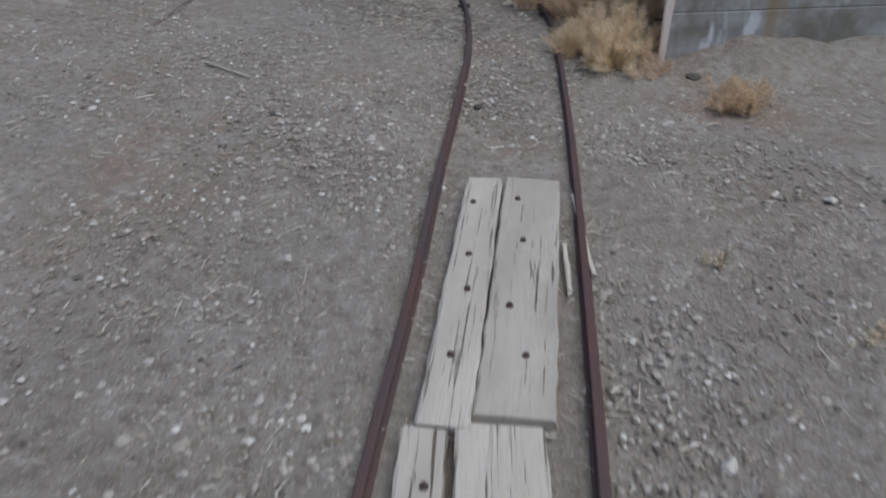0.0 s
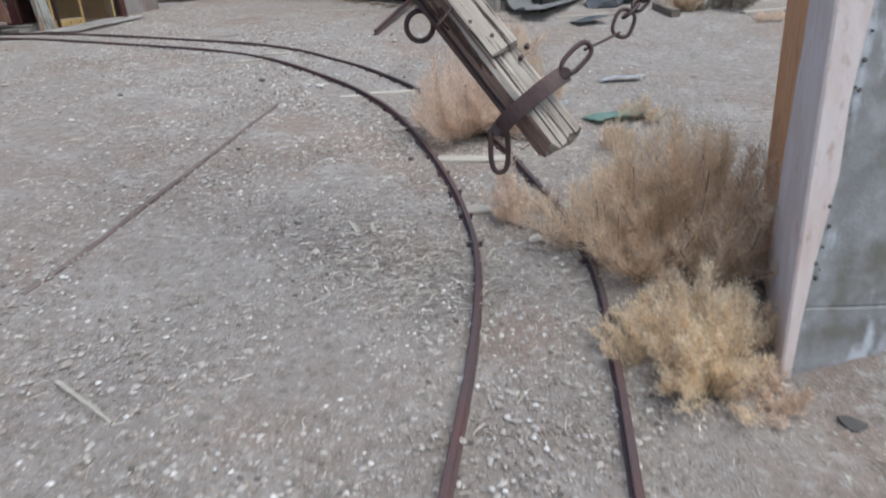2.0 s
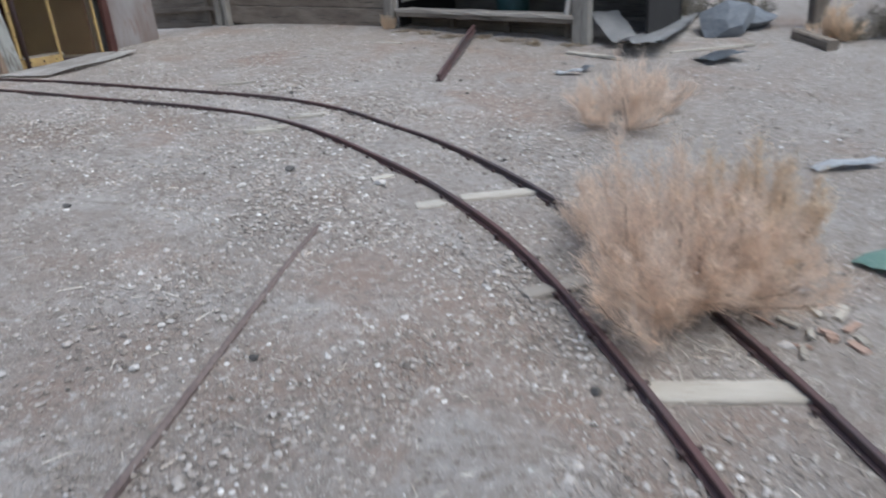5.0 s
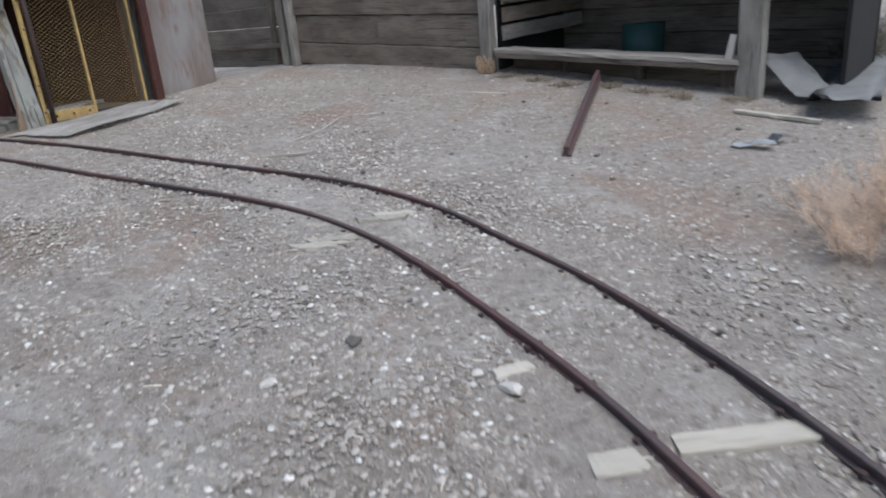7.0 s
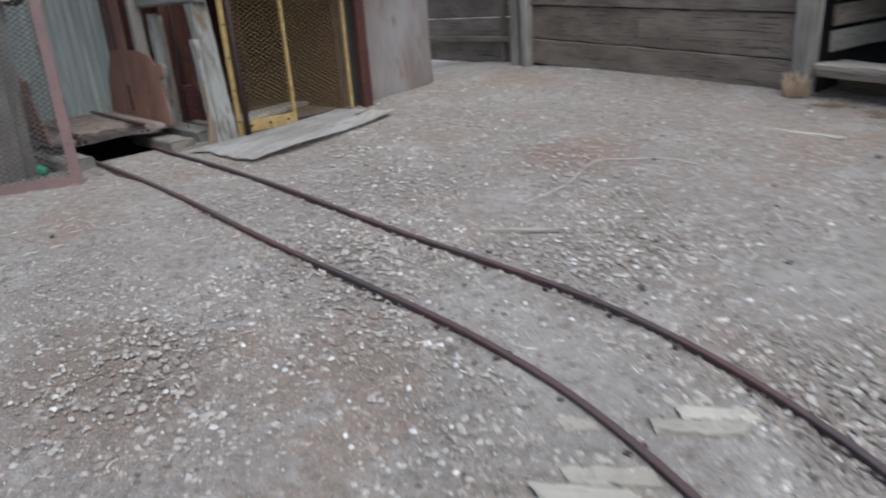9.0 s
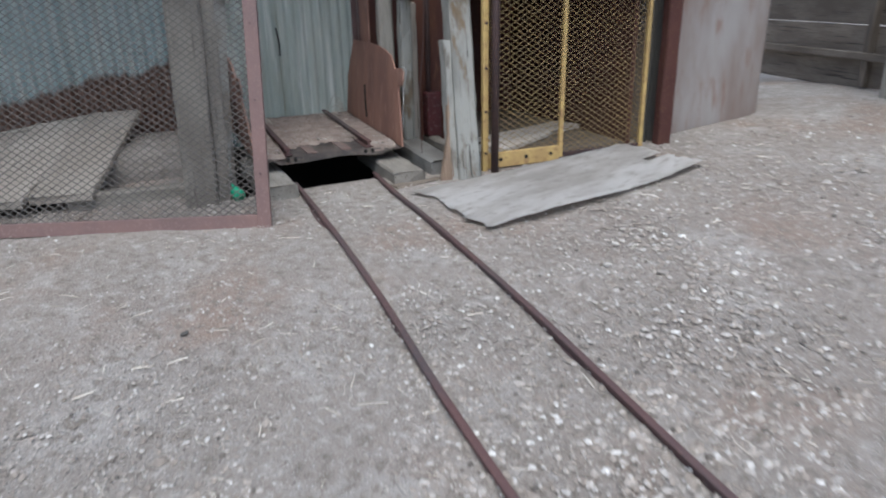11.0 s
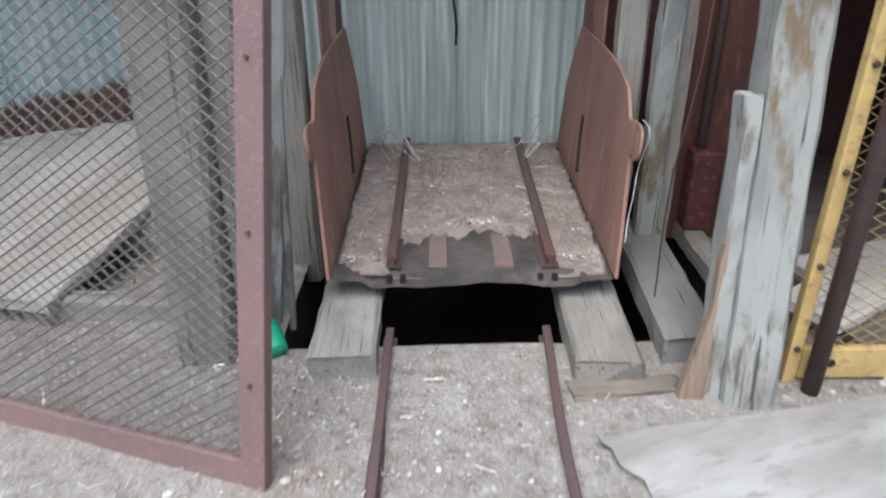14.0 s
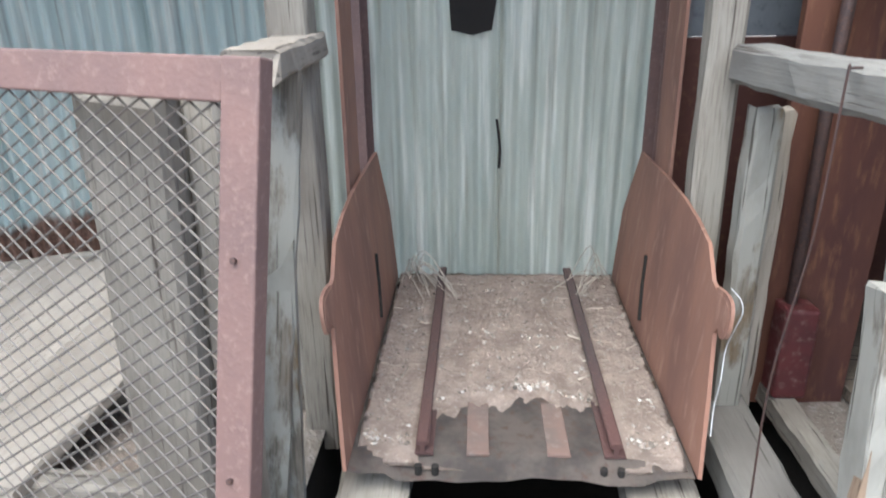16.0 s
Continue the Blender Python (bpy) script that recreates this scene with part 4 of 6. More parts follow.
# green bottle by the white board
bottle = bmesh.new()
prof = [(0.0, 0.0), (0.034, 0.0), (0.038, 0.01), (0.038, 0.10), (0.03, 0.13), (0.013, 0.16), (0.012, 0.19), (0.0, 0.19)]
spun = [[bottle.verts.new((r * math.cos(t), r * math.sin(t), z)) for t in np.linspace(0, 2 * math.pi, 14, endpoint=False)] for r, z in prof[1:-1]]
for a, b in zip(spun, spun[1:]):
    for k in range(14):
        bottle.faces.new((a[k], a[(k + 1) % 14], b[(k + 1) % 14], b[k]))
bottle.faces.new(spun[0])
bottle.faces.new(spun[-1])
solid("green_bottle", bottle, GREEN, SHAFT @ pose(-0.655, -0.22, 1.10, -72, 0, 25), "crushed green plastic bottle lying by the white board", "bottle", "", "", True)

# ---- yellow caged gate ----
gate = thing("yellow_gate", SHAFT @ pose(0.93, -0.40, 1.10), "yellow steel gate of diamond mesh across the bay", "gate")
for name, lo, hi in (("stile", (0.005, -0.015, 0), (0.045, 0.02, 2.1)), ("stile", (0.61, -0.012, 0.05), (0.64, 0.018, 2.1)), ("stile", (1.31, -0.012, 0.05), (1.34, 0.018, 2.1))):
    part(name, box(bmesh.new(), lo, hi, 0.004), YELLOW, gate)
rail = part("bottom_rail", box(bmesh.new(), (0.05, -0.014, 0.03), (0.61, 0.016, 0.135), 0.004), YELLOW, gate, "yellow bottom rail with bolt holes")
# the rail's holes are black plugs with their shade in the colour
for x in (0.14, 0.34, 0.54):
    bm = bmesh.new()
    bmesh.ops.create_cone(bm, cap_ends=True, segments=10, radius1=0.014, radius2=0.014, depth=0.034)
    part("bolt_hole", bm, SHADE_BLACK, rail, "", pose(x, 0, 0.085, 90, 0, 0))
part("bottom_rail", box(bmesh.new(), (0.65, -0.010, 0.05), (1.31, 0.014, 0.08), 0.003), IRON_DARK, gate, "rusty thin bottom rail")
ym = expanded_mesh(1.26, 2.0, 0.066, 0.040, 0.0019)
ym.materials.append(YELLOW_MESH)
piece("mesh_panel", ym, gate, pose(0.05, 0.004, 0.08))
for k in range(6):
    bm = bmesh.new()
    bmesh.ops.create_cone(bm, cap_ends=True, segments=8, radius1=0.010, radius2=0.008, depth=0.014)
    part("bolt", bm, IRON_DARK, gate, "", pose(0.025, -0.02, 0.14 + 0.28 * k, 90, 0, 0))
hang = thing("gate_post", SHAFT @ pose(1.0, -0.46, 1.07), "dark rusty steel hanging post with bent foot plate", "post")
part("tube", sweep(bmesh.new(), [(0, 0, 0), (0, 0, 1.1), (0.0, 0, 2.3)], round_section(0.026, 12), False, (0, 1, 0)), IRON_DARK, hang, "", None, True)
part("foot_plate", box(bmesh.new(), (-0.09, -0.05, 0.0), (0.06, 0.05, 0.03), 0.008), IRON_DARK, hang)
post("edge_post", (2.44, -0.42, 1.10), (2.44, -0.42, 3.4), 0.12, 0.08, RUST_DARK, "dark rust-red edge post of the bay", 21)
post("gate_sill", (0.88, -0.44, 1.06), (2.45, -0.44, 1.10), 0.06, 0.05, WOOD_BROWN, "dark timber sill under the yellow gate", 22, (0, 0, 1), category="beam")

# ---- whitewashed pier ----


def pier():
    bm = bmesh.new()
    out = []
    for cx, cy, a0 in ((0.22, 0.22, 180), (1.36, 0.22, 270), (1.36, 0.34, 0), (0.22, 0.34, 90)):
        for k in range(7):
            a = radians(a0 + 15 * k)
            out.append((cx + 0.2 * math.cos(a), cy + 0.2 * math.sin(a)))
    rings = [[bm.verts.new((x + 0.004 * math.sin(z * 5 + x * 7), y + 0.004 * math.sin(z * 4), z)) for x, y in out] for z in np.linspace(1.0, 3.6, 12)]
    n = len(out)
    for a, b in zip(rings, rings[1:]):
        for k in range(n):
            bm.faces.new((a[k], a[(k + 1) % n], b[(k + 1) % n], b[k]))
    bm.faces.new(rings[0])
    bm.faces.new(rings[-1])
    return bm


solid("pier", pier(), PIER_WHITE, pose(-6.06, 14.88, 0, 0, 0, 80), "rust-stained whitewashed concrete pier beside the caged bay", "pier", "", "", True)

# ---- plank wall ----
wall = thing("wall_planks", BACK, "weathered grey horizontal plank wall with posts", "wall", "", "structure")


def base_z(x):
    return 1.335 - 0.058 * x


for r in range(5):
    for x0, x1 in ((0.06, 1.7), (1.705, 3.42)) if r % 2 else ((0.06, 3.42),):
        z0, z1 = 1.40 - 0.052 * x0 + 0.385 * r, 1.40 - 0.052 * x1 + 0.385 * r
        lift = 0.096 if r == 0 else 0.05
        m, ln = between((x0, 0.02 * (r % 2), z0 + lift), (x1, 0.02 * (r % 2) + 0.01, z1 + lift))
        part("plank", timber(ln, 0.05, 0.375 if r else 0.285, 80 + r * 2 + int(x0), 16, 0.005, 0.006), WOOD_BROWN, wall, "", m)
for x, y, w in ((-0.22, -0.03, 0.13), (0.0, -0.05, 0.11), (3.52, -0.04, 0.17), (6.50, -0.02, 0.24)):
    m, ln = between((x, y, base_z(x) - 0.1), (x, y, 3.5), (0, 1, 0))
    part("wall_post", timber(ln, w, 0.13, int(x * 10) + 200, 14, 0.006), WOOD_GREY["x"], wall, "", m)
for r in range(6):
    m, ln = between((-3.2, 0.40, 1.42 + 0.31 * r), (-0.1, 0.34, 1.42 + 0.31 * r))
    part("plank", timber(ln, 0.04, 0.30, 230 + r, 8, 0.004), WOOD_BROWN, wall, "", m)
m, ln = between((-3.2, 0.30, 1.60), (-0.2, 0.26, 1.60))
part("rail_board", timber(ln, 0.05, 0.07, 245), WOOD_BROWN, wall, "dark rail board", m)
m, ln = between((-0.9, 0.30, 1.32), (-0.9, 0.30, 3.2), (0, 1, 0))
part("wall_post", timber(ln, 0.08, 0.08, 246), WOOD_BROWN, wall, "", m)

# black sheet added behind the planks so that their gaps read as shade
part("backing", box(bmesh.new(), (-0.1, 0.06, 1.2), (3.5, 0.09, 3.4)), SHADE_BLACK, wall)

# open bin along the wall
bin_ = thing("timber_bin", BACK, "open weathered timber bin with a plank front shelf", "bin")
for k, (y0, w) in enumerate(((-0.02, 0.20), (0.20, 0.18))):
    m, ln = between((3.66, y0, 1.435 - 0.006 * k), (6.40, y0 + 0.02, 1.255))
    part("shelf_board", timber(ln, w, 0.045, 250 + k, 18, 0.006, 0.02), WOOD_TAN, bin_, "pale worn shelf plank", m)
m, ln = between((3.66, -0.10, 1.395), (6.40, -0.08, 1.215))
part("front_board", timber(ln, 0.03, 0.075, 253, 18, 0.004), WOOD_BROWN, bin_, "", m)
for k in range(3):
    m, ln = between((3.70, 0.02, 1.62 + 0.20 * k), (3.90, 1.55, 1.70 + 0.20 * k))
    part("side_board", timber(ln, 0.035, 0.16, 256 + k, 10, 0.005), WOOD_BROWN if k else WOOD_GREY["x"], bin_, "", m)
for r in range(7):
    m, ln = between((3.6, 1.65, 1.05 + 0.30 * r), (7.2, 1.70, 0.95 + 0.30 * r))
    part("back_board", timber(ln, 0.04, 0.29, 262 + r, 12, 0.005), WOOD_BROWN, bin_, "", m)
for k, x in enumerate((4.4, 5.3, 6.2)):
    m, ln = between((x, 0.25, base_z(x) - 0.05), (x, 0.25, 1.375 - 0.066 * (x - 4.4)), (0, 1, 0))
    part("leg", timber(ln, 0.10, 0.09, 272 + k), WOOD_BROWN, bin_, "", m)
m, ln = between((3.66, 0.30, 1.22), (6.4, 0.30, 1.06))
part("lower_board", timber(ln, 0.03, 0.22, 277, 12), WOOD_BROWN, bin_, "", m)
m, ln = between((6.30, -0.03, 1.26), (6.34, -0.03, 1.50), (0, 1, 0))
part("cleat", timber(ln, 0.07, 0.05, 279, 4), WOOD_PALE, bin_, "pale cleat", m)
# black sheets added round the inside stand for the bin's shade
part("rear_lining", box(bmesh.new(), (3.55, 1.72, 0.8), (7.25, 1.76, 3.3)), SHADE_BLACK, bin_)
part("side_lining", box(bmesh.new(), (3.56, 0.10, 1.0), (3.60, 1.72, 3.3)), SHADE_BLACK, bin_)
part("far_lining", box(bmesh.new(), (7.2, 0.3, 0.7), (7.24, 1.72, 3.3)), SHADE_BLACK, bin_)
# board above the view, added to darken the bin
part("cover", box(bmesh.new(), (3.5, -0.12, 2.62), (7.3, 1.8, 2.68), 0.008), WOOD_BROWN, bin_, "unseen board cover added to shade the bin")
bm = bmesh.new()
bmesh.ops.create_cone(bm, cap_ends=True, segments=24, radius1=0.24, radius2=0.24, depth=0.50)
solid("teal_drum", bm, TEAL, BACK @ pose(5.0, 1.0, gz(0, 15.2) + 0.245), "dull teal steel drum inside the timber bin", "drum", "", "", True)

# pale concrete wall stub with a rusted end, beside the track
stub = thing("concrete_stub", pose(1.43, 4.30, 0.0), "stained concrete block with pour line and pale runs", "concrete wall")


def prism(outline, z0, z1, bevel):
    """An upright block over a plan outline, with worn edges."""
    bm = bmesh.new()
    lo = [bm.verts.new((x, y, z0)) for x, y in outline]
    hi = [bm.verts.new((x, y, z1)) for x, y in outline]
    n = len(outline)
    bm.faces.new(lo[::-1])
    bm.faces.new(hi)
    for k in range(n):
        bm.faces.new((lo[k], lo[(k + 1) % n], hi[(k + 1) % n], hi[k]))
    bmesh.ops.bevel(bm, geom=bm.edges[:], offset=bevel, segments=3, affect="EDGES", profile=0.5)
    return bm


END_FACE = end_facing()
BLOCK_PLAN = [(0.0, 0.0), (2.6, -0.09), (2.6, 1.36), (0.444, 1.36)]
part("lower_pour", prism(BLOCK_PLAN, -0.3, 0.43, 0.006), CONCRETE, stub)
part("upper_pour", prism([(0.004, 0.004), (2.596, -0.086), (2.596, 1.356), (0.447, 1.356)], 0.431, 1.56, 0.008), CONCRETE, stub)
face_m, face_len = between((0.0, 0.0, 0.0), (0.50, 1.53, 0.0))
part("end_facing", box(bmesh.new(), (-0.006, -0.010, -0.15), (1.425, 0.014, 1.535), 0.008), END_FACE, stub, "pinkish spalled facing with an orange rust stain", face_m)
part("worn_corner", plate(bmesh.new(), [(-0.004, -0.1), (0.02, -0.1), (0.035, 0.35), (0.05, 0.6), (0.085, 0.95), (0.08, 1.2), (0.105, 1.535), (-0.004, 1.535)], -0.007, 0.003), END_FACE, stub, "pinkish worn corner margin", pose(0, 0, 0, 0, 0, -1.98))
drift_v, drift_f = [], []
for i in range(41):
    for j in range(9):
        px, t = 1.36 + 2.75 * i / 40, j / 8
        py = 3.72 + (4.29 - 0.034 * (px - 1.43) - 3.72 + 0.03) * t
        swell = min(1.0, i / 7) * min(1.0, (40 - i) / 7)
        drift_v.append((px, py, gz(px, py) - 0.02 + swell * (0.165 + 0.02 * math.sin(px * 7) + 0.012 * math.sin(px * 19 + 2)) * t * t * (3 - 2 * t) + 0.006 * math.sin(px * 31 + t * 17)))
for i in range(40):
    for j in range(8):
        drift_f.append((i * 9 + j, (i + 1) * 9 + j, (i + 1) * 9 + j + 1, i * 9 + j + 1))
drift = new("dirt_drift", raw_mesh("dirt_drift", drift_v, drift_f, DIRT))
drift.data.shade_smooth()
tagged(drift, "low drift of dirt against the concrete block", "dirt", "", "structure")
rnd = random.Random(91)
for k in range(16):
    z = rnd.uniform(0.05, 1.5)
    m = pose(0.03 + 0.055 * z + rnd.uniform(-0.012, 0.012), -0.006, z, 0, rnd.uniform(0, 90), 0)
    # small dark knob, its colour standing for the shade in a pit
    chip = bmesh.new()
    bmesh.ops.create_icosphere(chip, subdivisions=1, radius=rnd.uniform(0.004, 0.010))
    part("spall_pit", chip, STONE_DARK, stub, "", m)

# ---- narrow-gauge track ----
track = thing("mine_track", pose(0, 0, 0), "rusty narrow-gauge mine track curving to the shaft", "track")
LEFT = [(-0.62, -2.2), (-0.40, -0.2), (-0.24, 1.11), (-0.11, 1.99), (0.0, 2.85), (0.13, 3.73), (0.23, 4.58), (0.255, 5.36), (0.18, 6.03), (0.05, 6.65), (-0.11, 7.24), (-0.29, 7.81),
        (-0.51, 8.34), (-0.78, 8.82), (-1.08, 9.27), (-1.42, 9.69), (-1.76, 10.09), (-2.14, 10.46), (-2.58, 10.77), (-3.09, 11.01), (-3.64, 11.20), (-4.22, 11.39), (-4.77, 11.59),
        (-5.29, 11.80), (-5.84, 12.01), (-6.39, 12.21), (-7.13, 12.47)]
RIGHT = [(-0.04, -2.2), (0.17, -0.2), (0.35, 0.95), (0.48, 1.83), (0.60, 2.70), (0.71, 3.56), (0.80, 4.40), (0.85, 5.15), (0.80, 5.85), (0.66, 6.50), (0.52, 7.12), (0.34, 7.71),
         (0.12, 8.24), (-0.13, 8.74), (-0.39, 9.22), (-0.68, 9.67), (-1.0, 10.09), (-1.37, 10.48), (-1.73, 10.86), (-2.17, 11.19), (-2.66, 11.44), (-3.22, 11.63), (-3.80, 11.81),
         (-4.34, 12.01), (-4.88, 12.22), (-5.43, 12.42), (-5.98, 12.62), (-6.45, 12.78), (-6.95, 12.98)]


def rail_path(pts):
    out = []
    for p in smooth_path([(x, y, 0) for x, y in pts], 5):
        sink = 0.004 if p.y < 9.0 else min(0.024, 0.004 + 0.012 * (p.y - 9.0))
        out.append((p.x, p.y, gz(p.x, p.y) + 0.004 - sink))
    return out


for pts in (LEFT, RIGHT):
    part("rail", sweep(bmesh.new(), rail_path(pts), RAIL_SECTION), RAIL_RUST, track, "thin rust-brown steel rail")


def spike_mesh():
    bm = bmesh.new()
    box(bm, (-0.006, -0.006, -0.04), (0.006, 0.006, 0.014))
    box(bm, (-0.013, -0.011, 0.014), (0.013, 0.011, 0.022), 0.002)
    return mesh_of("spike", bm, IRON_DARK)


SPIKE = spike_mesh()
for pts, gap in ((LEFT, 1), (RIGHT, -1)):
    path = rail_path(pts)
    for i in range(36, len(path) - 30, 3):
        p, q = Vector(path[i]), Vector(path[i + 1])
        d = (q - p).normalized()
        for s in (-1, 1):
            n = Vector((-d.y, d.x, 0)) * s * 0.034
            piece("spike", SPIKE, track, Matrix.Translation((p.x + n.x, p.y + n.y, p.z + 0.006)) @ pose(0, 0, 0, 0, 0, math.degrees(math.atan2(d.y, d.x)) + 20 * s))

# ties showing through the dirt: ends in plan and width
for k, (x0, y0, x1, y1, w, lift) in enumerate(((-0.03, 6.98, 0.58, 7.00, 0.135, 0.012), (0.16, 6.01, 0.86, 6.10, 0.115, 0.010), (-0.42, 7.72, 0.10, 7.98, 0.12, 0.002), (-0.74, 8.90, -0.24, 9.05, 0.11, 0.012),
                                               (-1.02, 8.77, -0.86, 8.83, 0.12, 0.008), (-1.36, 9.24, -1.22, 9.32, 0.07, 0.005), (-2.57, 10.37, -2.29, 10.47, 0.19, 0.008),
                                               (-2.30, 10.79, -2.04, 10.89, 0.17, 0.008), (-2.56, 10.62, -2.46, 10.68, 0.08, 0.003))):
    m, ln = between((x0, y0, gz(x0, y0) + lift - 0.02), (x1, y1, gz(x1, y1) + lift - 0.02))
    if k in (6, 7):
        for j in range(3):
            part("tie", timber(ln * (1.0 - 0.16 * j), w * 0.42, 0.05, 300 + k * 7 + j, 9, 0.006, 0.03, 0.05 * ((j * 2) % 3)), WOOD_TIE, track, "splintered pale half-buried tie", m @ pose(0, (j - 1) * w * 0.44, -0.003 * j, 0, 0, (j - 1) * 3.0))
        continue
    part("tie", timber(ln, w, 0.05, 300 + k, 8, 0.003, 0.012), WOOD_TAN if k in (2, 8) else WOOD_TIE, track, "pale half-buried tie", m)

# boardwalk planks between the rails
for k, (x0, y0, x1, y1, w) in enumerate(((-0.025, 1.335, 0.195, 2.70, 0.155), (0.175, 1.345, 0.405, 2.70, 0.235), (-0.21, -0.4, -0.075, 1.315, 0.125), (0.0, -0.4, 0.135, 1.32, 0.24))):
    m, ln = between((x0, y0, gz(x0, y0) + 0.028), (x1, y1, gz(x1, y1) + 0.034))
    bm = timber(ln, w, 0.06, 320 + k, 22, 0.004, 0.012)
    plank = solid("walk_plank", bm, WOOD_PALE, m, "bleached cracked plank lying between the rails", "plank", "planks between the rails")
    rnd = random.Random(330 + k)
    for j in range(4):
        bmn = bmesh.new()
        bmesh.ops.create_cone(bmn, cap_ends=True, segments=9, radius1=0.014, radius2=0.010, depth=0.012)
        part("nail_head", bmn, IRON_DARK, plank, "dark rusted nail head", pose(ln * (0.15 + 0.24 * j + rnd.uniform(-0.05, 0.05)), rnd.uniform(-0.25, 0.25) * w, 0.034))
for k, (x0, y0, x1, y1) in enumerate(((0.545, 2.05, 0.57, 2.62), (0.44, 1.95, 0.47, 2.25), (0.05, 2.0, 0.10, 2.35))):
    m, ln = between((x0, y0, gz(x0, y0) + 0.02), (x1, y1, gz(x1, y1) + 0.025))
    solid("splinter", timber(ln, 0.016, 0.012, 340 + k, 6, 0.003, 0.01), WOOD_PALE, m, "long pale wood splinter beside the planks", "splinter", "splinters")

# half-buried strip and loose rail
path = [(-1.56, 8.46), (-1.62, 8.0), (-1.70, 7.2), (-1.77, 6.5), (-1.82, 5.95), (-1.85, 5.5), (-1.95, 4.9)]
bm = sweep(bmesh.new(), smooth_path([(x, y, gz(x, y) + (0.002 if i < 6 else -0.012)) for i, (x, y) in enumerate(path)], 5), [(-0.017, -0.02), (0.017, -0.02), (0.015, 0.004), (0.005, 0.009), (-0.008, 0.008), (-0.016, 0.003)])
solid("buried_cable", bm, DUSTY_IRON, pose(0, 0, 0), "dark rusty strip half buried in the dirt", "cable")
m, ln = between((-1.03, 12.08, gz(-1.03, 12.08) + 0.03), (-0.66, 14.45, gz(-0.66, 14.45) + 0.12))
bm = bmesh.new()
sweep(bm, [(0, 0, -0.03), (ln * 0.5, 0, -0.02), (ln, 0, -0.03)], [(s * 1.5, t * 1.5) for s, t in RAIL_SECTION])
solid("loose_rail", bm, RAIL_RUST, m, "loose rusty rail lying across the gravel", "rail")

# ---- hanging timber with strap and chain ----
D = Vector((-0.57, 0.35, 0.745)).normalized()
S = Vector((0.786, -0.047, 0.623))
S = (S - D * S.dot(D)).normalized()
N = S.cross(D).normalized()
if N.y > 0:
    N = -N
C0 = Vector((0.485, 4.94, 1.2))


def on_beam(k, s, n):
    return C0 + D * k + S * s + N * n


turn = radians(13)
ya = S * math.cos(turn + math.pi / 4) + N * math.sin(turn + math.pi / 4)
za = D.cross(ya).normalized()
bm_m = Matrix((D, ya, za)).transposed().to_4x4()
bm_m.translation = on_beam(-0.285, -0.018, 0)


def split_beam(length, side, seed):
    """A square baulk with deep drying checks along its faces and a broken end."""
    rnd = random.Random(seed)
    h = side / 2
    sec = []
    for a, b in (((-h, -h), (h, -h)), ((h, -h), (h, h)), ((h, h), (-h, h)), ((-h, h), (-h, -h))):
        for k in range(9):
            t = (k + 0.35) / 9.3
            sec.append((a[0] + (b[0] - a[0]) * t, a[1] + (b[1] - a[1]) * t))
    depth = [rnd.uniform(0.0, 0.004) if rnd.random() > 0.3 else rnd.uniform(0.008, 0.020) for _ in sec]
    bm = bmesh.new()
    rings = []
    n = 40
    for i in range(n + 1):
        x = length * i / n
        ring = []
        for (y, z), d in zip(sec, depth):
            r = math.hypot(y, z)
            q = d * (0.6 + 0.4 * math.sin(x * 5 + y * 60)) + 0.002 * math.sin(x * 13 + z * 80)
            ring.append(bm.verts.new((x + (rnd.uniform(-0.025, 0.02) if i == 0 else 0), y * (1 - q / r), z * (1 - q / r))))
        rings.append(ring)
    m = len(sec)
    for a, b in zip(rings, rings[1:]):
        for k in range(m):
            bm.faces.new((a[k], a[(k + 1) % m], b[(k + 1) % m], b[k]))
    bm.faces.new(rings[0])
    bm.faces.new(rings[-1])
    return bm


boom = thing("hanging_timber", bm_m, "cracked grey timber boom hung from an iron strap and chain", "timber")
baulk = part("baulk", split_beam(3.2, 0.165, 5), WOOD_BEAM, boom, "split weathered baulk, brown stain and shade coloured on its under side")
# faces turned down and left get the darker copy, with shade in its colour
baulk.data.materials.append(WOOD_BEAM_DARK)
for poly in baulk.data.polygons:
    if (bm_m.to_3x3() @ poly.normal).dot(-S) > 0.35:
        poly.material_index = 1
inv = bm_m.inverted()
# pale board spiked on the upper face, and an iron edge along the lower one
part("cover_board", timber(2.75, 0.030, 0.135, 407, 24, 0.004, 0.02, 0.44), WOOD_BEAM, boom, "pale weathered cover board", pose(0, 0.099, 0.008))
low = 1 if za.dot(N - S) > 0 else -1
part("iron_edge", sweep(bmesh.new(), [(x, -0.066, low * 0.086) for x in (0.24, 1.2, 2.2, 3.1)], [(-0.008, -0.020), (0.008, -0.020), (0.008, 0.020), (-0.008, 0.020)], False, (0, 1, 0)), IRON_DARK, boom, "dark iron edge strip")
# raised dark strips: rotten wood with the shade of its hollows painted in
for x, q, ln, w in ((0.46, 0.030, 0.42, 0.032), (0.40, 0.052, 0.34, 0.014), (0.95, 0.022, 0.55, 0.022), (0.70, -0.015, 0.40, 0.012)):
    part("rotten_seam", timber(ln, w, 0.012, int(x * 100), 9, 0.005, 0.02, x), WOOD_SEAM, boom, "dark strip for a rotten seam and its shade", pose(0, q, low * 0.079))
strap = []
for k in range(17):
    t = -1 + 2 * k / 16
    s = 0.182 * t - 0.008
    strap.append(on_beam(-0.08, s, 0.128 - 0.09 * abs(t) ** 3 * (1.1 if t < 0 else 0.8)))
sb = sweep(bmesh.new(), [inv @ p for p in strap], [(-0.036, -0.006), (0.036, -0.006), (0.036, 0.006), (-0.036, 0.006)], False, tuple(inv.to_3x3() @ N))
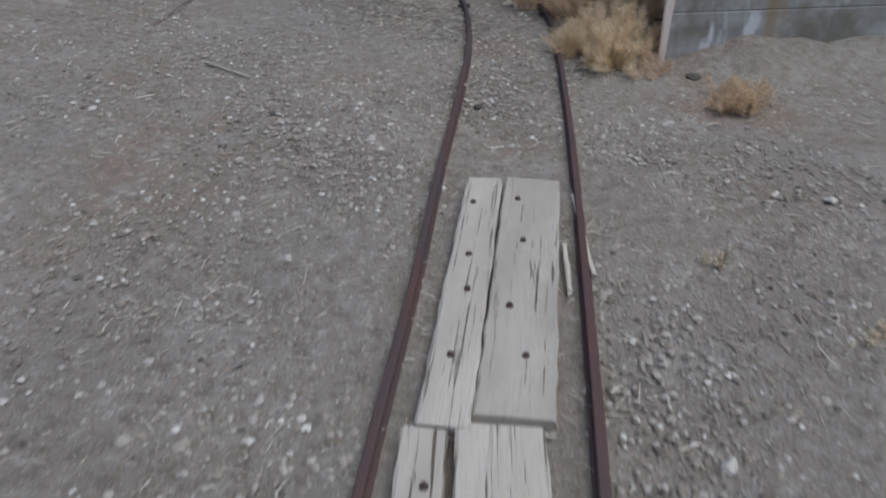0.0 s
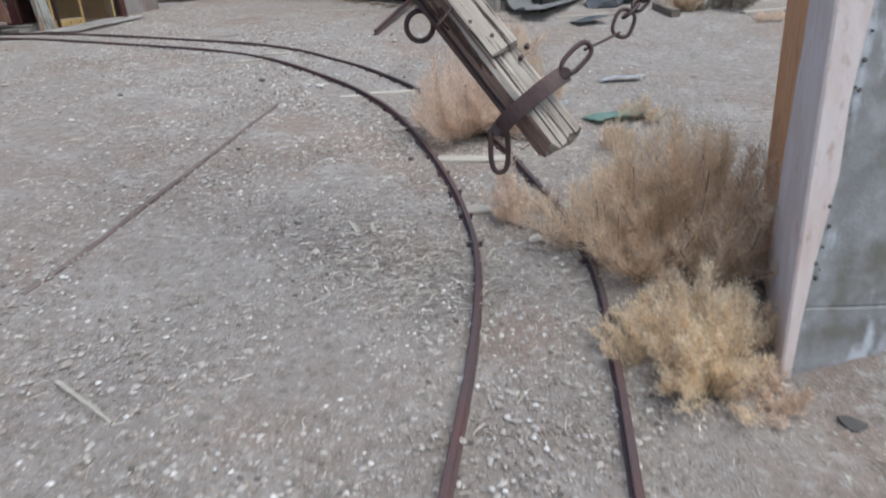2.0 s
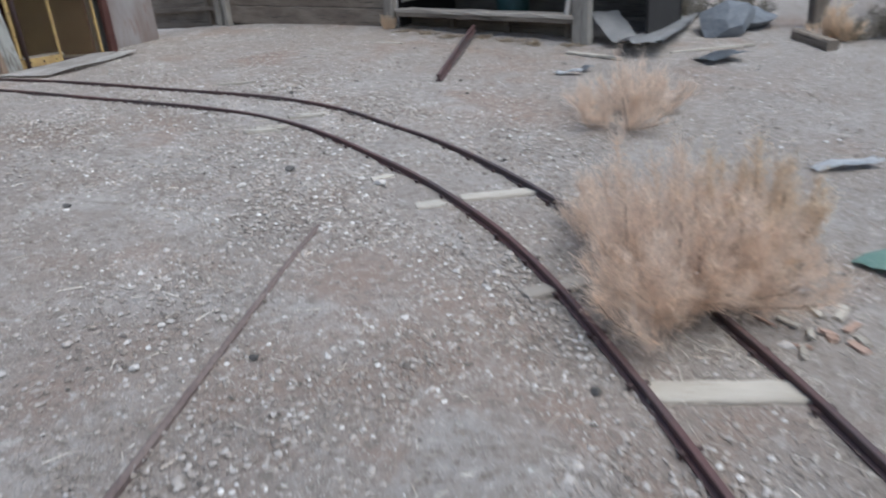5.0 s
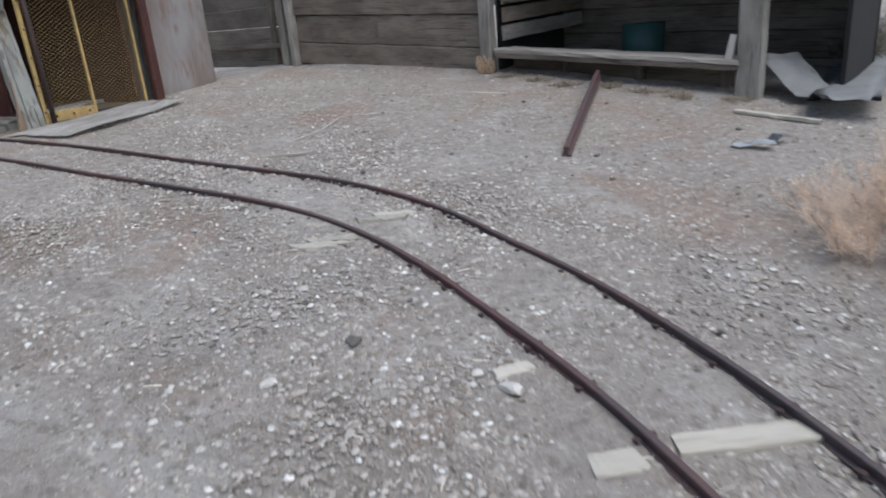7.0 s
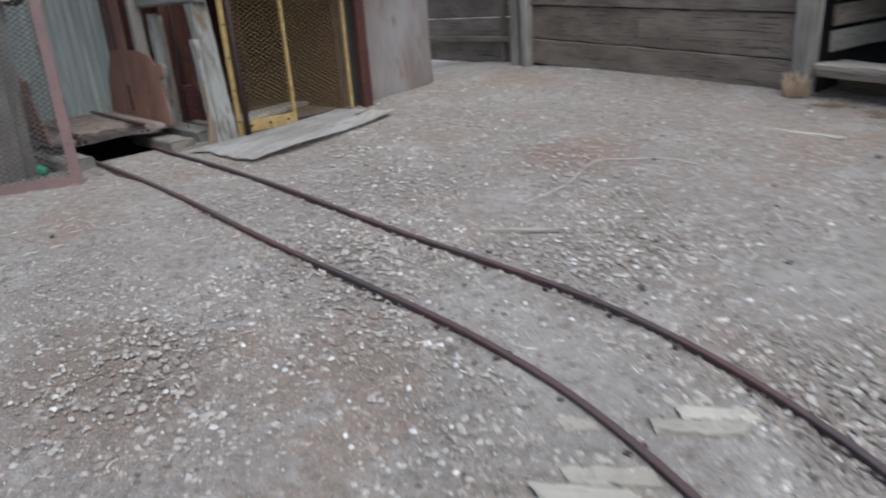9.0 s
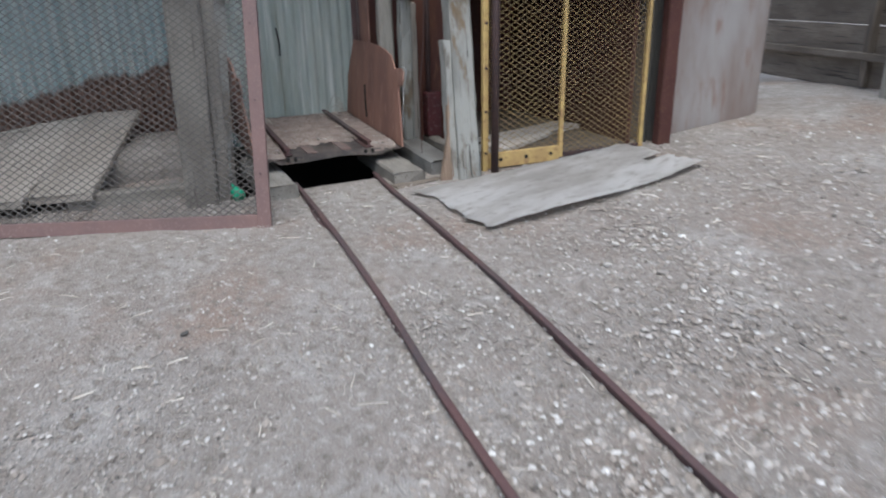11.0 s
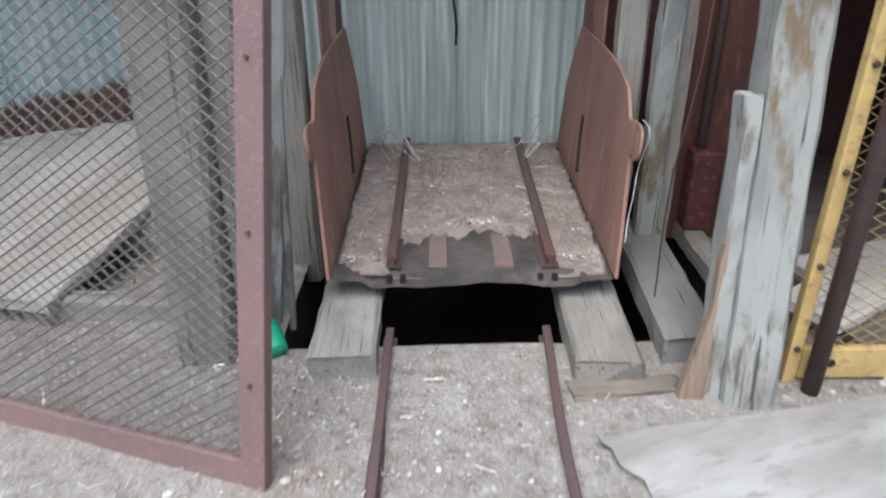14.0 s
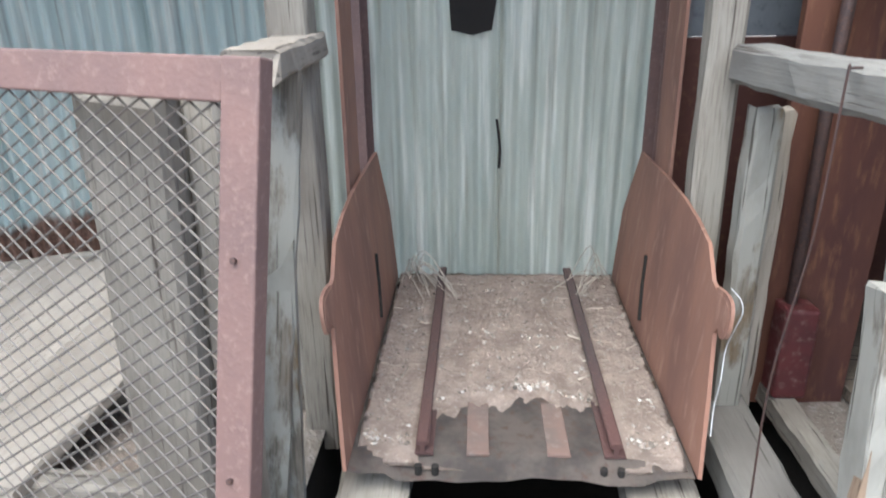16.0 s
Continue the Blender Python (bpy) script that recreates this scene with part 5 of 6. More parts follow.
strap_ob = part("strap", sb, IRON_DARK, boom, "heavy dark iron strap")
for t in (0, -1):
    p = strap[t]
    bmn = bmesh.new()
    bmesh.ops.create_cone(bmn, cap_ends=True, segments=14, radius1=0.024, radius2=0.021, depth=0.04)
    q = N.to_track_quat("Z", "Y").to_matrix().to_4x4()
    q.translation = p + N * 0.012
    part("pivot_bolt", bmn, IRON_DARK, strap_ob, "", inv @ q)
# oblong link hanging at the lower end of the strap
low = strap[0]
hang_m = Matrix.Translation(low + Vector((0.0, -0.01, -0.075))) @ pose(0, 0, 0, 0, 90, 0) @ pose(0, 0, 0, 0, 0, 0)
part("hanging_link", link_mesh(bmesh.new(), 0.108, 0.038, 0.0115), IRON_DARK, boom, "oblong iron link", inv @ hang_m, True)
# bolts, spike and ring
for k, (a, s, n) in enumerate(((0.09, 0.075, 0.060), (0.23, 0.035, 0.092), (0.33, 0.0, 0.106), (0.12, 0.118, 0.01))):
    bmn = bmesh.new()
    bmesh.ops.create_cone(bmn, cap_ends=True, segments=10, radius1=0.012, radius2=0.009, depth=0.026)
    q = (N * 0.8 + S * 0.5).to_track_quat("Z", "Y").to_matrix().to_4x4()
    q.translation = on_beam(a, s, n)
    part("bolt_head", bmn, IRON_DARK, boom, "", inv @ q)
ring_c = Vector((0.045, 5.25, 1.45))
ringb = bmesh.new()
sweep(ringb, [(0.062 * math.cos(t), 0, 0.066 * math.sin(t)) for t in np.linspace(0, 2 * math.pi, 26, endpoint=False)], round_section(0.0125, 9), True, (0, 1, 0))
part("ring", ringb, IRON_DARK, boom, "round iron ring on an eye bolt", inv @ (Matrix.Translation(ring_c) @ pose(0, 0, 0, 0, 0, 12)), True)
eye_end = ring_c + Vector((0.12, 0.03, 0.0))
part("eye_bolt", sweep(bmesh.new(), [inv @ (ring_c + Vector((0.06, 0, 0.02))), inv @ (ring_c * 0.4 + eye_end * 0.6), inv @ eye_end], round_section(0.016, 8), False, (0.3, 0.9, 0.1)), IRON_DARK, boom)
spk = on_beam(0.43, -0.0, 0.108)
part("spike", sweep(bmesh.new(), [inv @ spk, inv @ (spk + Vector((-0.05, -0.03, -0.05))), inv @ (spk + Vector((-0.075, -0.04, -0.075)))], round_section(0.006, 6), False, (0.3, 0.9, 0.1)), IRON_DARK, boom)

# chain up to a post behind the wall stub
chain = thing("chain", pose(0, 0, 0), "dark rusty iron chain running from strap to post", "chain")
top = strap[-1]


def link_at(p, d, up, a, b, r, name="link"):
    x = Vector(d).normalized()
    y = Vector(up)
    y = (y - x * y.dot(x)).normalized()
    z = x.cross(y)
    m = Matrix((x, y, z)).transposed().to_4x4()
    m.translation = p
    part(name, link_mesh(bmesh.new(), a, b, r), IRON_DARK, chain, "", m, True)


a = top + Vector((0.045, 0.015, 0.055))
link_at(a, (0.62, 0.2, 0.55), (0.2, -0.9, 0.1), 0.075, 0.036, 0.0105)
b = Vector((0.925, 5.06, 1.425))
part("wire_tie", sweep(bmesh.new(), [a + Vector((0.035, 0.012, 0.03)), (a + b) / 2 + Vector((0.01, 0.01, -0.005)), b - Vector((0.02, 0.02, 0.035))], round_section(0.006, 6), False, (0.1, 0.9, 0.1)), IRON_DARK, chain)
link_at(b, (0.35, 0.1, 0.9), (0.25, -0.95, 0.1), 0.056, 0.045, 0.0085)
end = Vector((2.86, 6.18, 2.82))
start = b + Vector((0.035, 0.03, 0.045))
d = end - start
count = int(d.length / 0.062)
for k in range(count + 1):
    p = start + d * (k / count) + Vector((0, 0, -0.05 * math.sin(math.pi * k / count)))
    link_at(p, d, (0.2, -0.9, 0.15) if k % 2 else (-0.5, 0.1, 0.85), 0.043, 0.024, 0.0085)
solid("anchor_post", timber(3.1, 0.2, 0.2, 401), WOOD_GREY["x"], between((2.95, 6.24, gz(2.95, 6.24) - 0.05), (2.95, 6.24, 3.25), (0, 1, 0))[0], "grey timber post that anchors the chain", "post")

# ---- weathered sheet of plywood by the gate ----


def plywood():
    bm = bmesh.new()
    nx, ny = 26, 34
    rows = []
    rnd = random.Random(4)
    for j in range(ny + 1):
        t = j / ny
        row = []
        for i in range(nx + 1):
            s = i / nx
            x = (-6.42 + 0.80 * s) * (1 - t) + (-6.10 + 0.74 * s) * t
            y = (12.88 - 0.12 * s) * (1 - t) + (14.62 - 0.12 * s) * t
            if j in (0, ny):
                y += rnd.uniform(-0.02, 0.02) + 0.03 * math.sin(s * 6)
            if i == nx:
                x += rnd.uniform(-0.008, 0.008)
            x += 0.05 * math.sin(t * math.pi) * s
            z = gz(x, y) + 0.022 + 0.018 * s ** 4 * math.sin(t * 2.6 + 0.2) + 0.03 * (t - 0.4) ** 2 + 0.014 * math.sin(t * 7) * s
            row.append(bm.verts.new((x, y, z)))
        rows.append(row)
    for j in range(ny):
        for i in range(nx):
            if j > ny - 5 and 14 <= i <= 15:
                continue
            a, b = rows[j], rows[j + 1]
            bm.faces.new((a[i], a[i + 1], b[i + 1], b[i]))
    bmesh.ops.solidify(bm, geom=bm.faces[:], thickness=0.014)
    return bm


solid("plywood_sheet", plywood(), PLYWOOD, pose(0, 0, 0), "curled grey weathered plywood sheet on the ground", "plywood", "", "", True)

# ---- scrap beyond the bin ----


def scrap(name, x, y, lx, ly, tilt, spin, material, label, seed, thick=0.006, category="scrap"):
    rnd = random.Random(seed)
    bm = bmesh.new()
    n = 8
    rows = []
    for i in range(n + 1):
        row = []
        for j in range(5):
            edge = rnd.uniform(-0.03, 0.03) if i in (0, n) or j in (0, 4) else 0
            row.append(bm.verts.new((lx * (i / n - 0.5) + edge, ly * (j / 4 - 0.5) + edge * 0.7, 0.012 * math.sin(i * 0.9 + seed) + 0.01 * j % 0.02)))
        rows.append(row)
    for a, b in zip(rows, rows[1:]):
        for j in range(4):
            bm.faces.new((a[j], a[j + 1], b[j + 1], b[j]))
    bmesh.ops.solidify(bm, geom=bm.faces[:], thickness=thick)
    lift = 0.03 + abs(math.sin(radians(tilt))) * lx * 0.5
    return solid(name, bm, material, pose(x, y, gz(x, y) + lift, 0, 0, spin) @ pose(0, 0, 0, 0, -tilt, 0), label, category, "scrap in the yard", "", True)


scrap("tin_sheet", 1.85, 14.42, 3.0, 0.52, 2, 65, SHEET_GREY, "long grey tin sheet lying by the timber bin", 1, 0.02)
scrap("tin_sheet", 1.12, 13.9, 0.7, 0.4, 30, 110, SHEET_GREY, "bent grey tin sheet propped by the bin post", 2)
scrap("dark_scrap", 2.1, 12.9, 0.5, 0.35, 6, 20, TARP, "crumpled dark blue scrap on the gravel", 3, 0.03)
for hx, hy, hr, seed in ((2.62, 14.35, 0.50, 651), (3.05, 14.7, 0.38, 652)):
    heap = new("scrap_heap", stone_mesh(seed, TARP, 0.75))
    heap.matrix_world = pose(hx, hy, gz(hx, hy) + 0.12, 0, 0, 35) @ Matrix.Diagonal((hr * 1.3, hr, hr * 0.8, 1))
    tagged(heap, "dark blue-grey heap of scrap sheeting on the gravel", "scrap", "scrap in the yard")
bm = timber(2.3, 0.20, 0.20, 433, 10, 0.01, 0.02)
solid("yard_post", bm, WOOD_BROWN, between((3.88, 14.55, gz(3.88, 14.55) - 0.1), (3.88, 14.55, 3.05), (0, 1, 0))[0], "dark weathered timber post standing in the yard", "post")
cream = thing("wall_cream", pose(0, 0, 0), "pale cream board wall beyond the yard", "wall", "", "structure")
for k in range(9):
    m, ln = between((4.95, 14.15, 0.78 + 0.29 * k), (10.5, 14.9, 0.72 + 0.29 * k))
    part("board", timber(ln, 0.04, 0.285, 440 + k, 8, 0.003), CREAM, cream, "", m)
scrap("white_scrap", 1.86, 9.45, 0.50, 0.13, 2, 12, SHEET_WHITE, "pale bluish-white scrap strip on the gravel", 5)
scrap("green_sheet", 1.55, 8.05, 0.55, 0.25, 3, 20, TEAL_PALE, "pale green scrap sheet lying among the brush", 6)
scrap("white_scrap", 0.86, 7.76, 0.12, 0.09, 8, 40, SHEET_WHITE, "crumpled white scrap beside the track", 7)
scrap("white_scrap", 1.05, 8.35, 0.22, 0.16, 8, 60, SHEET_WHITE, "torn white scrap beside the brush", 8)
scrap("white_scrap", 0.35, 12.3, 0.28, 0.12, 4, -20, SHEET_WHITE, "torn pale scrap on the gravel", 9)
scrap("white_scrap", 0.55, 12.45, 0.16, 0.10, 10, 30, TARP, "small dark scrap on the gravel", 10)
scrap("white_scrap", 0.9, 11.2, 0.20, 0.06, 2, -12, SHEET_WHITE, "small pale strip on the gravel", 12)
for k, (x0, y0, x1, y1, w, t, mat_, lab) in enumerate((
        (4.5, 13.2, 6.6, 13.4, 0.16, 0.04, WOOD_TIE, "long pale board lying in the yard"),
        (1.65, 13.25, 2.75, 13.62, 0.035, 0.03, WOOD_TIE, "thin white lath on the gravel"),
        (0.45, 13.35, 1.05, 13.0, 0.07, 0.03, WOOD_TIE, "short pale board by the bin post"),
        (-1.41, 4.22, -1.09, 3.99, 0.015, 0.013, WOOD_TIE, "pale stick lying on the dirt"),
        (-0.49, 5.83, -0.42, 5.66, 0.030, 0.012, WOOD_TIE, "short pale wood chip on the dirt"),
        (-0.36, 5.80, -0.33, 5.68, 0.020, 0.012, WOOD_TIE, "short pale wood chip on the dirt"),
        (-2.05, 14.3, -1.6, 14.15, 0.05, 0.02, WOOD_TIE, "pale slat on the gravel"),
        (-3.4, 12.0, -3.0, 12.15, 0.025, 0.02, WOOD_TIE, "pale stick on the gravel by the rail"),
        (3.38, 13.98, 3.50, 13.24, 0.14, 0.12, WOOD_BROWN, "dark broken timber among brush"))):
    m, ln = between((x0, y0, gz(x0, y0) + t / 2 - 0.003), (x1, y1, gz(x1, y1) + t / 2 - 0.003))
    solid("stick", timber(ln, w, t, 420 + k, 8, 0.004, 0.01), mat_, m, lab, "wood", "loose wood")

# rotten wood bits beside the track
for k in range(12):
    rnd = random.Random(700 + k)
    x, y = 0.72 + rnd.uniform(-0.10, 0.28), 7.36 + rnd.uniform(-0.12, 0.20)
    a = rnd.uniform(0, 6.28)
    ln = rnd.uniform(0.05, 0.13)
    z = gz(x, y) + 0.012
    m, ln = between((x, y, z), (x + ln * math.cos(a), y + ln * math.sin(a), z + rnd.uniform(-0.004, 0.02)))
    solid("wood_bit", timber(ln, rnd.uniform(0.015, 0.04), 0.014, 700 + k, 4, 0.003, 0.01), WOOD_REDDISH if k % 2 else WOOD_TIE, m, "rotten reddish wood bit beside the rail" if k % 2 else "pale wood bit beside the rail", "wood", "wood bits")
bush("dry_weed", 1.02, 2.10, 0.07, 0.17, 110, 701, BRUSH_PALE, "single dried weed stalk on the dirt", 2)
bush("dry_weed", 1.42, 1.70, 0.12, 0.08, 160, 702, BRUSH_PALE, "flattened dried weed on the dirt", 3)

# thin wire lying in a curve
WIRE_PATH = [(-2.45, 13.4), (-2.66, 13.45), (-2.9, 13.42), (-3.11, 13.29), (-3.16, 13.0), (-3.18, 12.77), (-3.33, 12.43)]
solid("wire", sweep(bmesh.new(), smooth_path([(x, y, gz(x, y) + 0.012 + 0.01 * (i % 2)) for i, (x, y) in enumerate(WIRE_PATH)], 6), round_section(0.003, 5)), STONE_PALE, pose(0, 0, 0), "thin pale wire curled on the gravel", "wire")

# ---- shrubs ----
bush("shrub", 1.30, 5.42, 0.74, 0.84, 40000, 1, BRUSH, "large straw-brown dry shrub beside the concrete stub", 20)
bush("shrub", 1.44, 5.86, 0.36, 0.74, 6000, 12, BRUSH, "straw-brown dry shrub behind the concrete stub", 6)
bush("shrub", 1.15, 4.42, 0.42, 0.44, 26000, 2, BRUSH_PALE, "pale straw tumbleweed at the foot of the concrete stub", 16)
bush("shrub", 1.36, 4.13, 0.24, 0.15, 2200, 13, BRUSH_PINK, "low dry weed at the foot of the concrete stub", 5)
bush("shrub", 1.71, 3.60, 0.30, 0.22, 4600, 3, BRUSH, "small round dry weed on the dirt", 6)
bush("shrub", 0.20, 7.85, 0.74, 0.90, 34000, 4, BRUSH_PINK, "dusty straw shrub growing over the far rail", 15)
bush("shrub", 0.66, 8.05, 0.52, 0.78, 13000, 14, BRUSH, "straw-brown shrub beside the track", 6)
bush("shrub", 0.72, 10.70, 0.75, 0.78, 11000, 5, BRUSH_PINK, "dusty straw shrub on the gravel", 9)
bush("shrub", 0.50, 5.93, 0.23, 0.44, 5000, 6, BRUSH_PINK, "narrow dry tuft on the tie between the rails", 4)
bush("shrub", 1.80, 8.05, 0.26, 0.34, 2200, 7, BRUSH, "small dry shrub on the gravel", 5)
bush("shrub", 1.35, 7.2, 0.30, 0.28, 2600, 15, BRUSH, "small dry shrub beside the track", 5)
for k in range(7):
    p = BACK @ Vector((3.9 + 0.42 * k, -0.22 - 0.05 * (k % 3), 0))
    bush("dry_weed", p.x, p.y, 0.30, 0.07 + 0.03 * (k % 2), 420, 730 + k, GRASS, "low dry grass along the foot of the timber bin", 6, 0.6, 0.008, 0.002)
bush("shrub", -1.93, 15.28, 0.16, 0.38, 1400, 8, BRUSH, "dry tuft at the foot of the plank wall post", 4, 1.0, 0.009, 0.002)
bush("shrub", 3.72, 13.75, 0.42, 0.50, 3500, 9, BRUSH, "dry shrub by the dark timber post", 7, 1.0, 0.012, 0.0022)
bush("shrub", 4.35, 13.75, 0.62, 0.60, 3500, 16, SAGE, "grey brush against the cream wall", 8, 1.0, 0.016, 0.003)
bush("shrub", 4.75, 12.6, 0.40, 0.22, 1800, 17, BRUSH_PINK, "low dry shrub in the yard", 6, 1.0, 0.012, 0.002)
for k in range(14):
    rnd = random.Random(500 + k)
    x, y = rnd.uniform(2.2, 12), rnd.uniform(14.5, 22)
    bush("shrub", x, y, rnd.uniform(0.5, 0.9), rnd.uniform(0.4, 0.8), 1800, 510 + k, SAGE if k % 2 else BRUSH_PINK, "grey-brown desert shrub beyond the yard", 8, 1.0, 0.022, 0.004)

# ---- larger stones ----
kinds = [stone_mesh(600 + k, mt) for k, mt in enumerate((STONE_PALE, STONE_PALE, STONE_DARK, STONE_GREY, STONE_GREY))]
names = ("pale angular stone on the dirt", "pale angular stone on the dirt", "dark stone on the dirt", "grey stone on the dirt", "grey stone on the dirt")
placed = [(-0.2, 6.98, 0.032, 2), (0.59, 5.59, 0.045, 0), (-2.2, 9.07, 0.034, 0), (-1.29, 9.15, 0.046, 0), (-1.42, 9.24, 0.032, 1), (-1.95, 9.39, 0.05, 2), (-4.93, 12.81, 0.028, 0), (-5.04, 13.04, 0.026, 1),
          (1.14, 3.43, 0.020, 0), (0.95, 3.0, 0.014, 1), (1.55, 4.0, 0.05, 2), (2.05, 3.98, 0.06, 2), (2.5, 4.0, 0.05, 2), (-2.0, 7.05, 0.028, 0), (0.62, 7.3, 0.04, 1)]
rnd = random.Random(77)
for k in range(75):
    x, y = rnd.uniform(-6.5, 2.0), rnd.uniform(0.8, 15.5)
    if (SHAFT.inverted() @ Vector((x, y, 0))).y > -0.8:
        continue
    placed.append((x, y, rnd.uniform(0.016, 0.034), rnd.choice((0, 1, 2, 2, 3, 4, 4))))
for x, y, r, k in placed:
    ob = new("stone", kinds[k])
    ob.matrix_world = pose(x, y, gz(x, y) + r * 0.25, 0, 0, rnd.uniform(0, 360)) @ Matrix.Diagonal((r * rnd.uniform(0.8, 1.4), r, r, 1))
    tagged(ob, names[k], "stone", "stones")

# ---- gravel and straw ----


def scatter_gravel():
    rng = np.random.default_rng(21)
    n1, n2 = 130000, 60000
    t = rng.uniform(0, 1, n1)
    path = np.array([(0.2, 0.2), (0.35, 3.0), (0.1, 6.0), (-0.7, 8.6), (-2.3, 10.6), (-4.3, 11.6), (-6.6, 12.6)])
    q = t * (len(path) - 1)
    i = np.minimum(q.astype(int), len(path) - 2)
    p = path[i] + (path[i + 1] - path[i]) * (q - i)[:, None] + rng.normal(size=(n1, 2)) * 1.35
    wide = np.stack([rng.uniform(-8.5, 4.5, n2), rng.uniform(-0.5, 17, n2)], 1)
    p = np.concatenate([p, wide])
    inv_s = np.array(SHAFT.inverted())
    uv = p @ inv_s[:2, :2].T + inv_s[:2, 3]
    ok = ~((uv[:, 1] > -0.18) & (uv[:, 0] > -0.7)) & (uv[:, 1] < 1.3)
    bx = np.array(BACK.inverted())
    wb = p @ bx[:2, :2].T + bx[:2, 3]
    ok &= wb[:, 1] < 0.3
    ok &= ~((p[:, 1] < 2.72) & (np.abs(p[:, 0] - (p[:, 1] - 1.35) * 0.165 - 0.1) < 0.28))
    p = p[ok]
    c = np.array([(0.05 + 0.02 * rng.random(), 0, 0)])
    r = 0.0030 + 0.0112 * rng.random(len(p)) ** 3.0 + 0.0010 * rng.random(len(p))
    r *= 1.0 + 0.16 * np.clip((p[:, 1] - 7.5) / 2.0, 0, 1) - 0.50 * np.clip((-4.0 - p[:, 0]) / 1.5, 0, 1) * (uv[ok][:, 0] < 1.0)
    r *= np.where(rng.random(len(p)) > 0.985, 1.7, 1.0)
    px, py = p[:, 0], p[:, 1]
    patch = np.sin(px * 1.9 + 1.2 * np.sin(py * 1.3)) * np.sin(py * 1.6 + 0.8 * np.sin(px * 2.1)) + 0.5 * np.sin(px * 4.3 + py * 3.1)
    some = rng.random(len(p)) < np.clip(0.70 + 0.20 * patch, 0.35, 0.9)
    p, r = p[some], (r * (1 + 0.10 * np.clip(patch, -0.5, 1)))[some]
    # gravel on the cage floor
    nc = 7000
    cu, cv = rng.uniform(-0.47, 0.47, nc), rng.uniform(0.06, 1.3, nc)
    s = np.array(SHAFT)
    cp = np.stack([cu, cv], 1) @ s[:2, :2].T + s[:2, 3]
    cz = 1.17 + 0.098 + 0.02 * cv + 0.02 * np.maximum(0, cv - 0.7) + 0.003
    keep = (cv > 0.40 - 1.1 * cu * cu) | ((np.abs(cu) > 0.33) & (cv > 0.10))
    keep &= np.abs(np.abs(cu) - 0.285) > 0.03
    pos = np.concatenate([np.column_stack([p, ground_z(p[:, 0], p[:, 1])]), np.column_stack([cp, cz])[keep]])
    r = np.concatenate([r, 0.0030 + 0.009 * rng.random(keep.sum()) ** 2.4])
    n = len(pos)
    base = np.array([(math.cos(1.2566 * k), math.sin(1.2566 * k), -0.2) for k in range(5)] + [(0.6 * math.cos(2.0944 * k), 0.6 * math.sin(2.0944 * k), 0.40) for k in range(3)])
    a = rng.uniform(0, 2 * math.pi, n)
    shape = base[None] * (1 + rng.uniform(-0.32, 0.32, (n, 8, 3)))
    shape[:, :, 0] *= rng.uniform(0.8, 1.5, (n, 1))
    ca, sa = np.cos(a)[:, None], np.sin(a)[:, None]
    x = shape[:, :, 0] * ca - shape[:, :, 1] * sa
    y = shape[:, :, 0] * sa + shape[:, :, 1] * ca
    v = np.stack([x, y, shape[:, :, 2]], -1) * r[:, None, None] + pos[:, None, :]
    f = np.array([(0, 1, 5), (1, 6, 5), (1, 2, 6), (2, 3, 6), (3, 7, 6), (3, 4, 7), (4, 0, 7), (0, 5, 7), (5, 6, 7)])
    faces = (np.arange(n)[:, None, None] * 8 + f[None]).reshape(-1, 3)
    tagged(new("gravel", raw_mesh("gravel", v.reshape(-1, 3), faces, PEBBLE)), "mixed grey and pale gravel scattered over the dirt", "gravel", "", "stuff")


scatter_gravel()


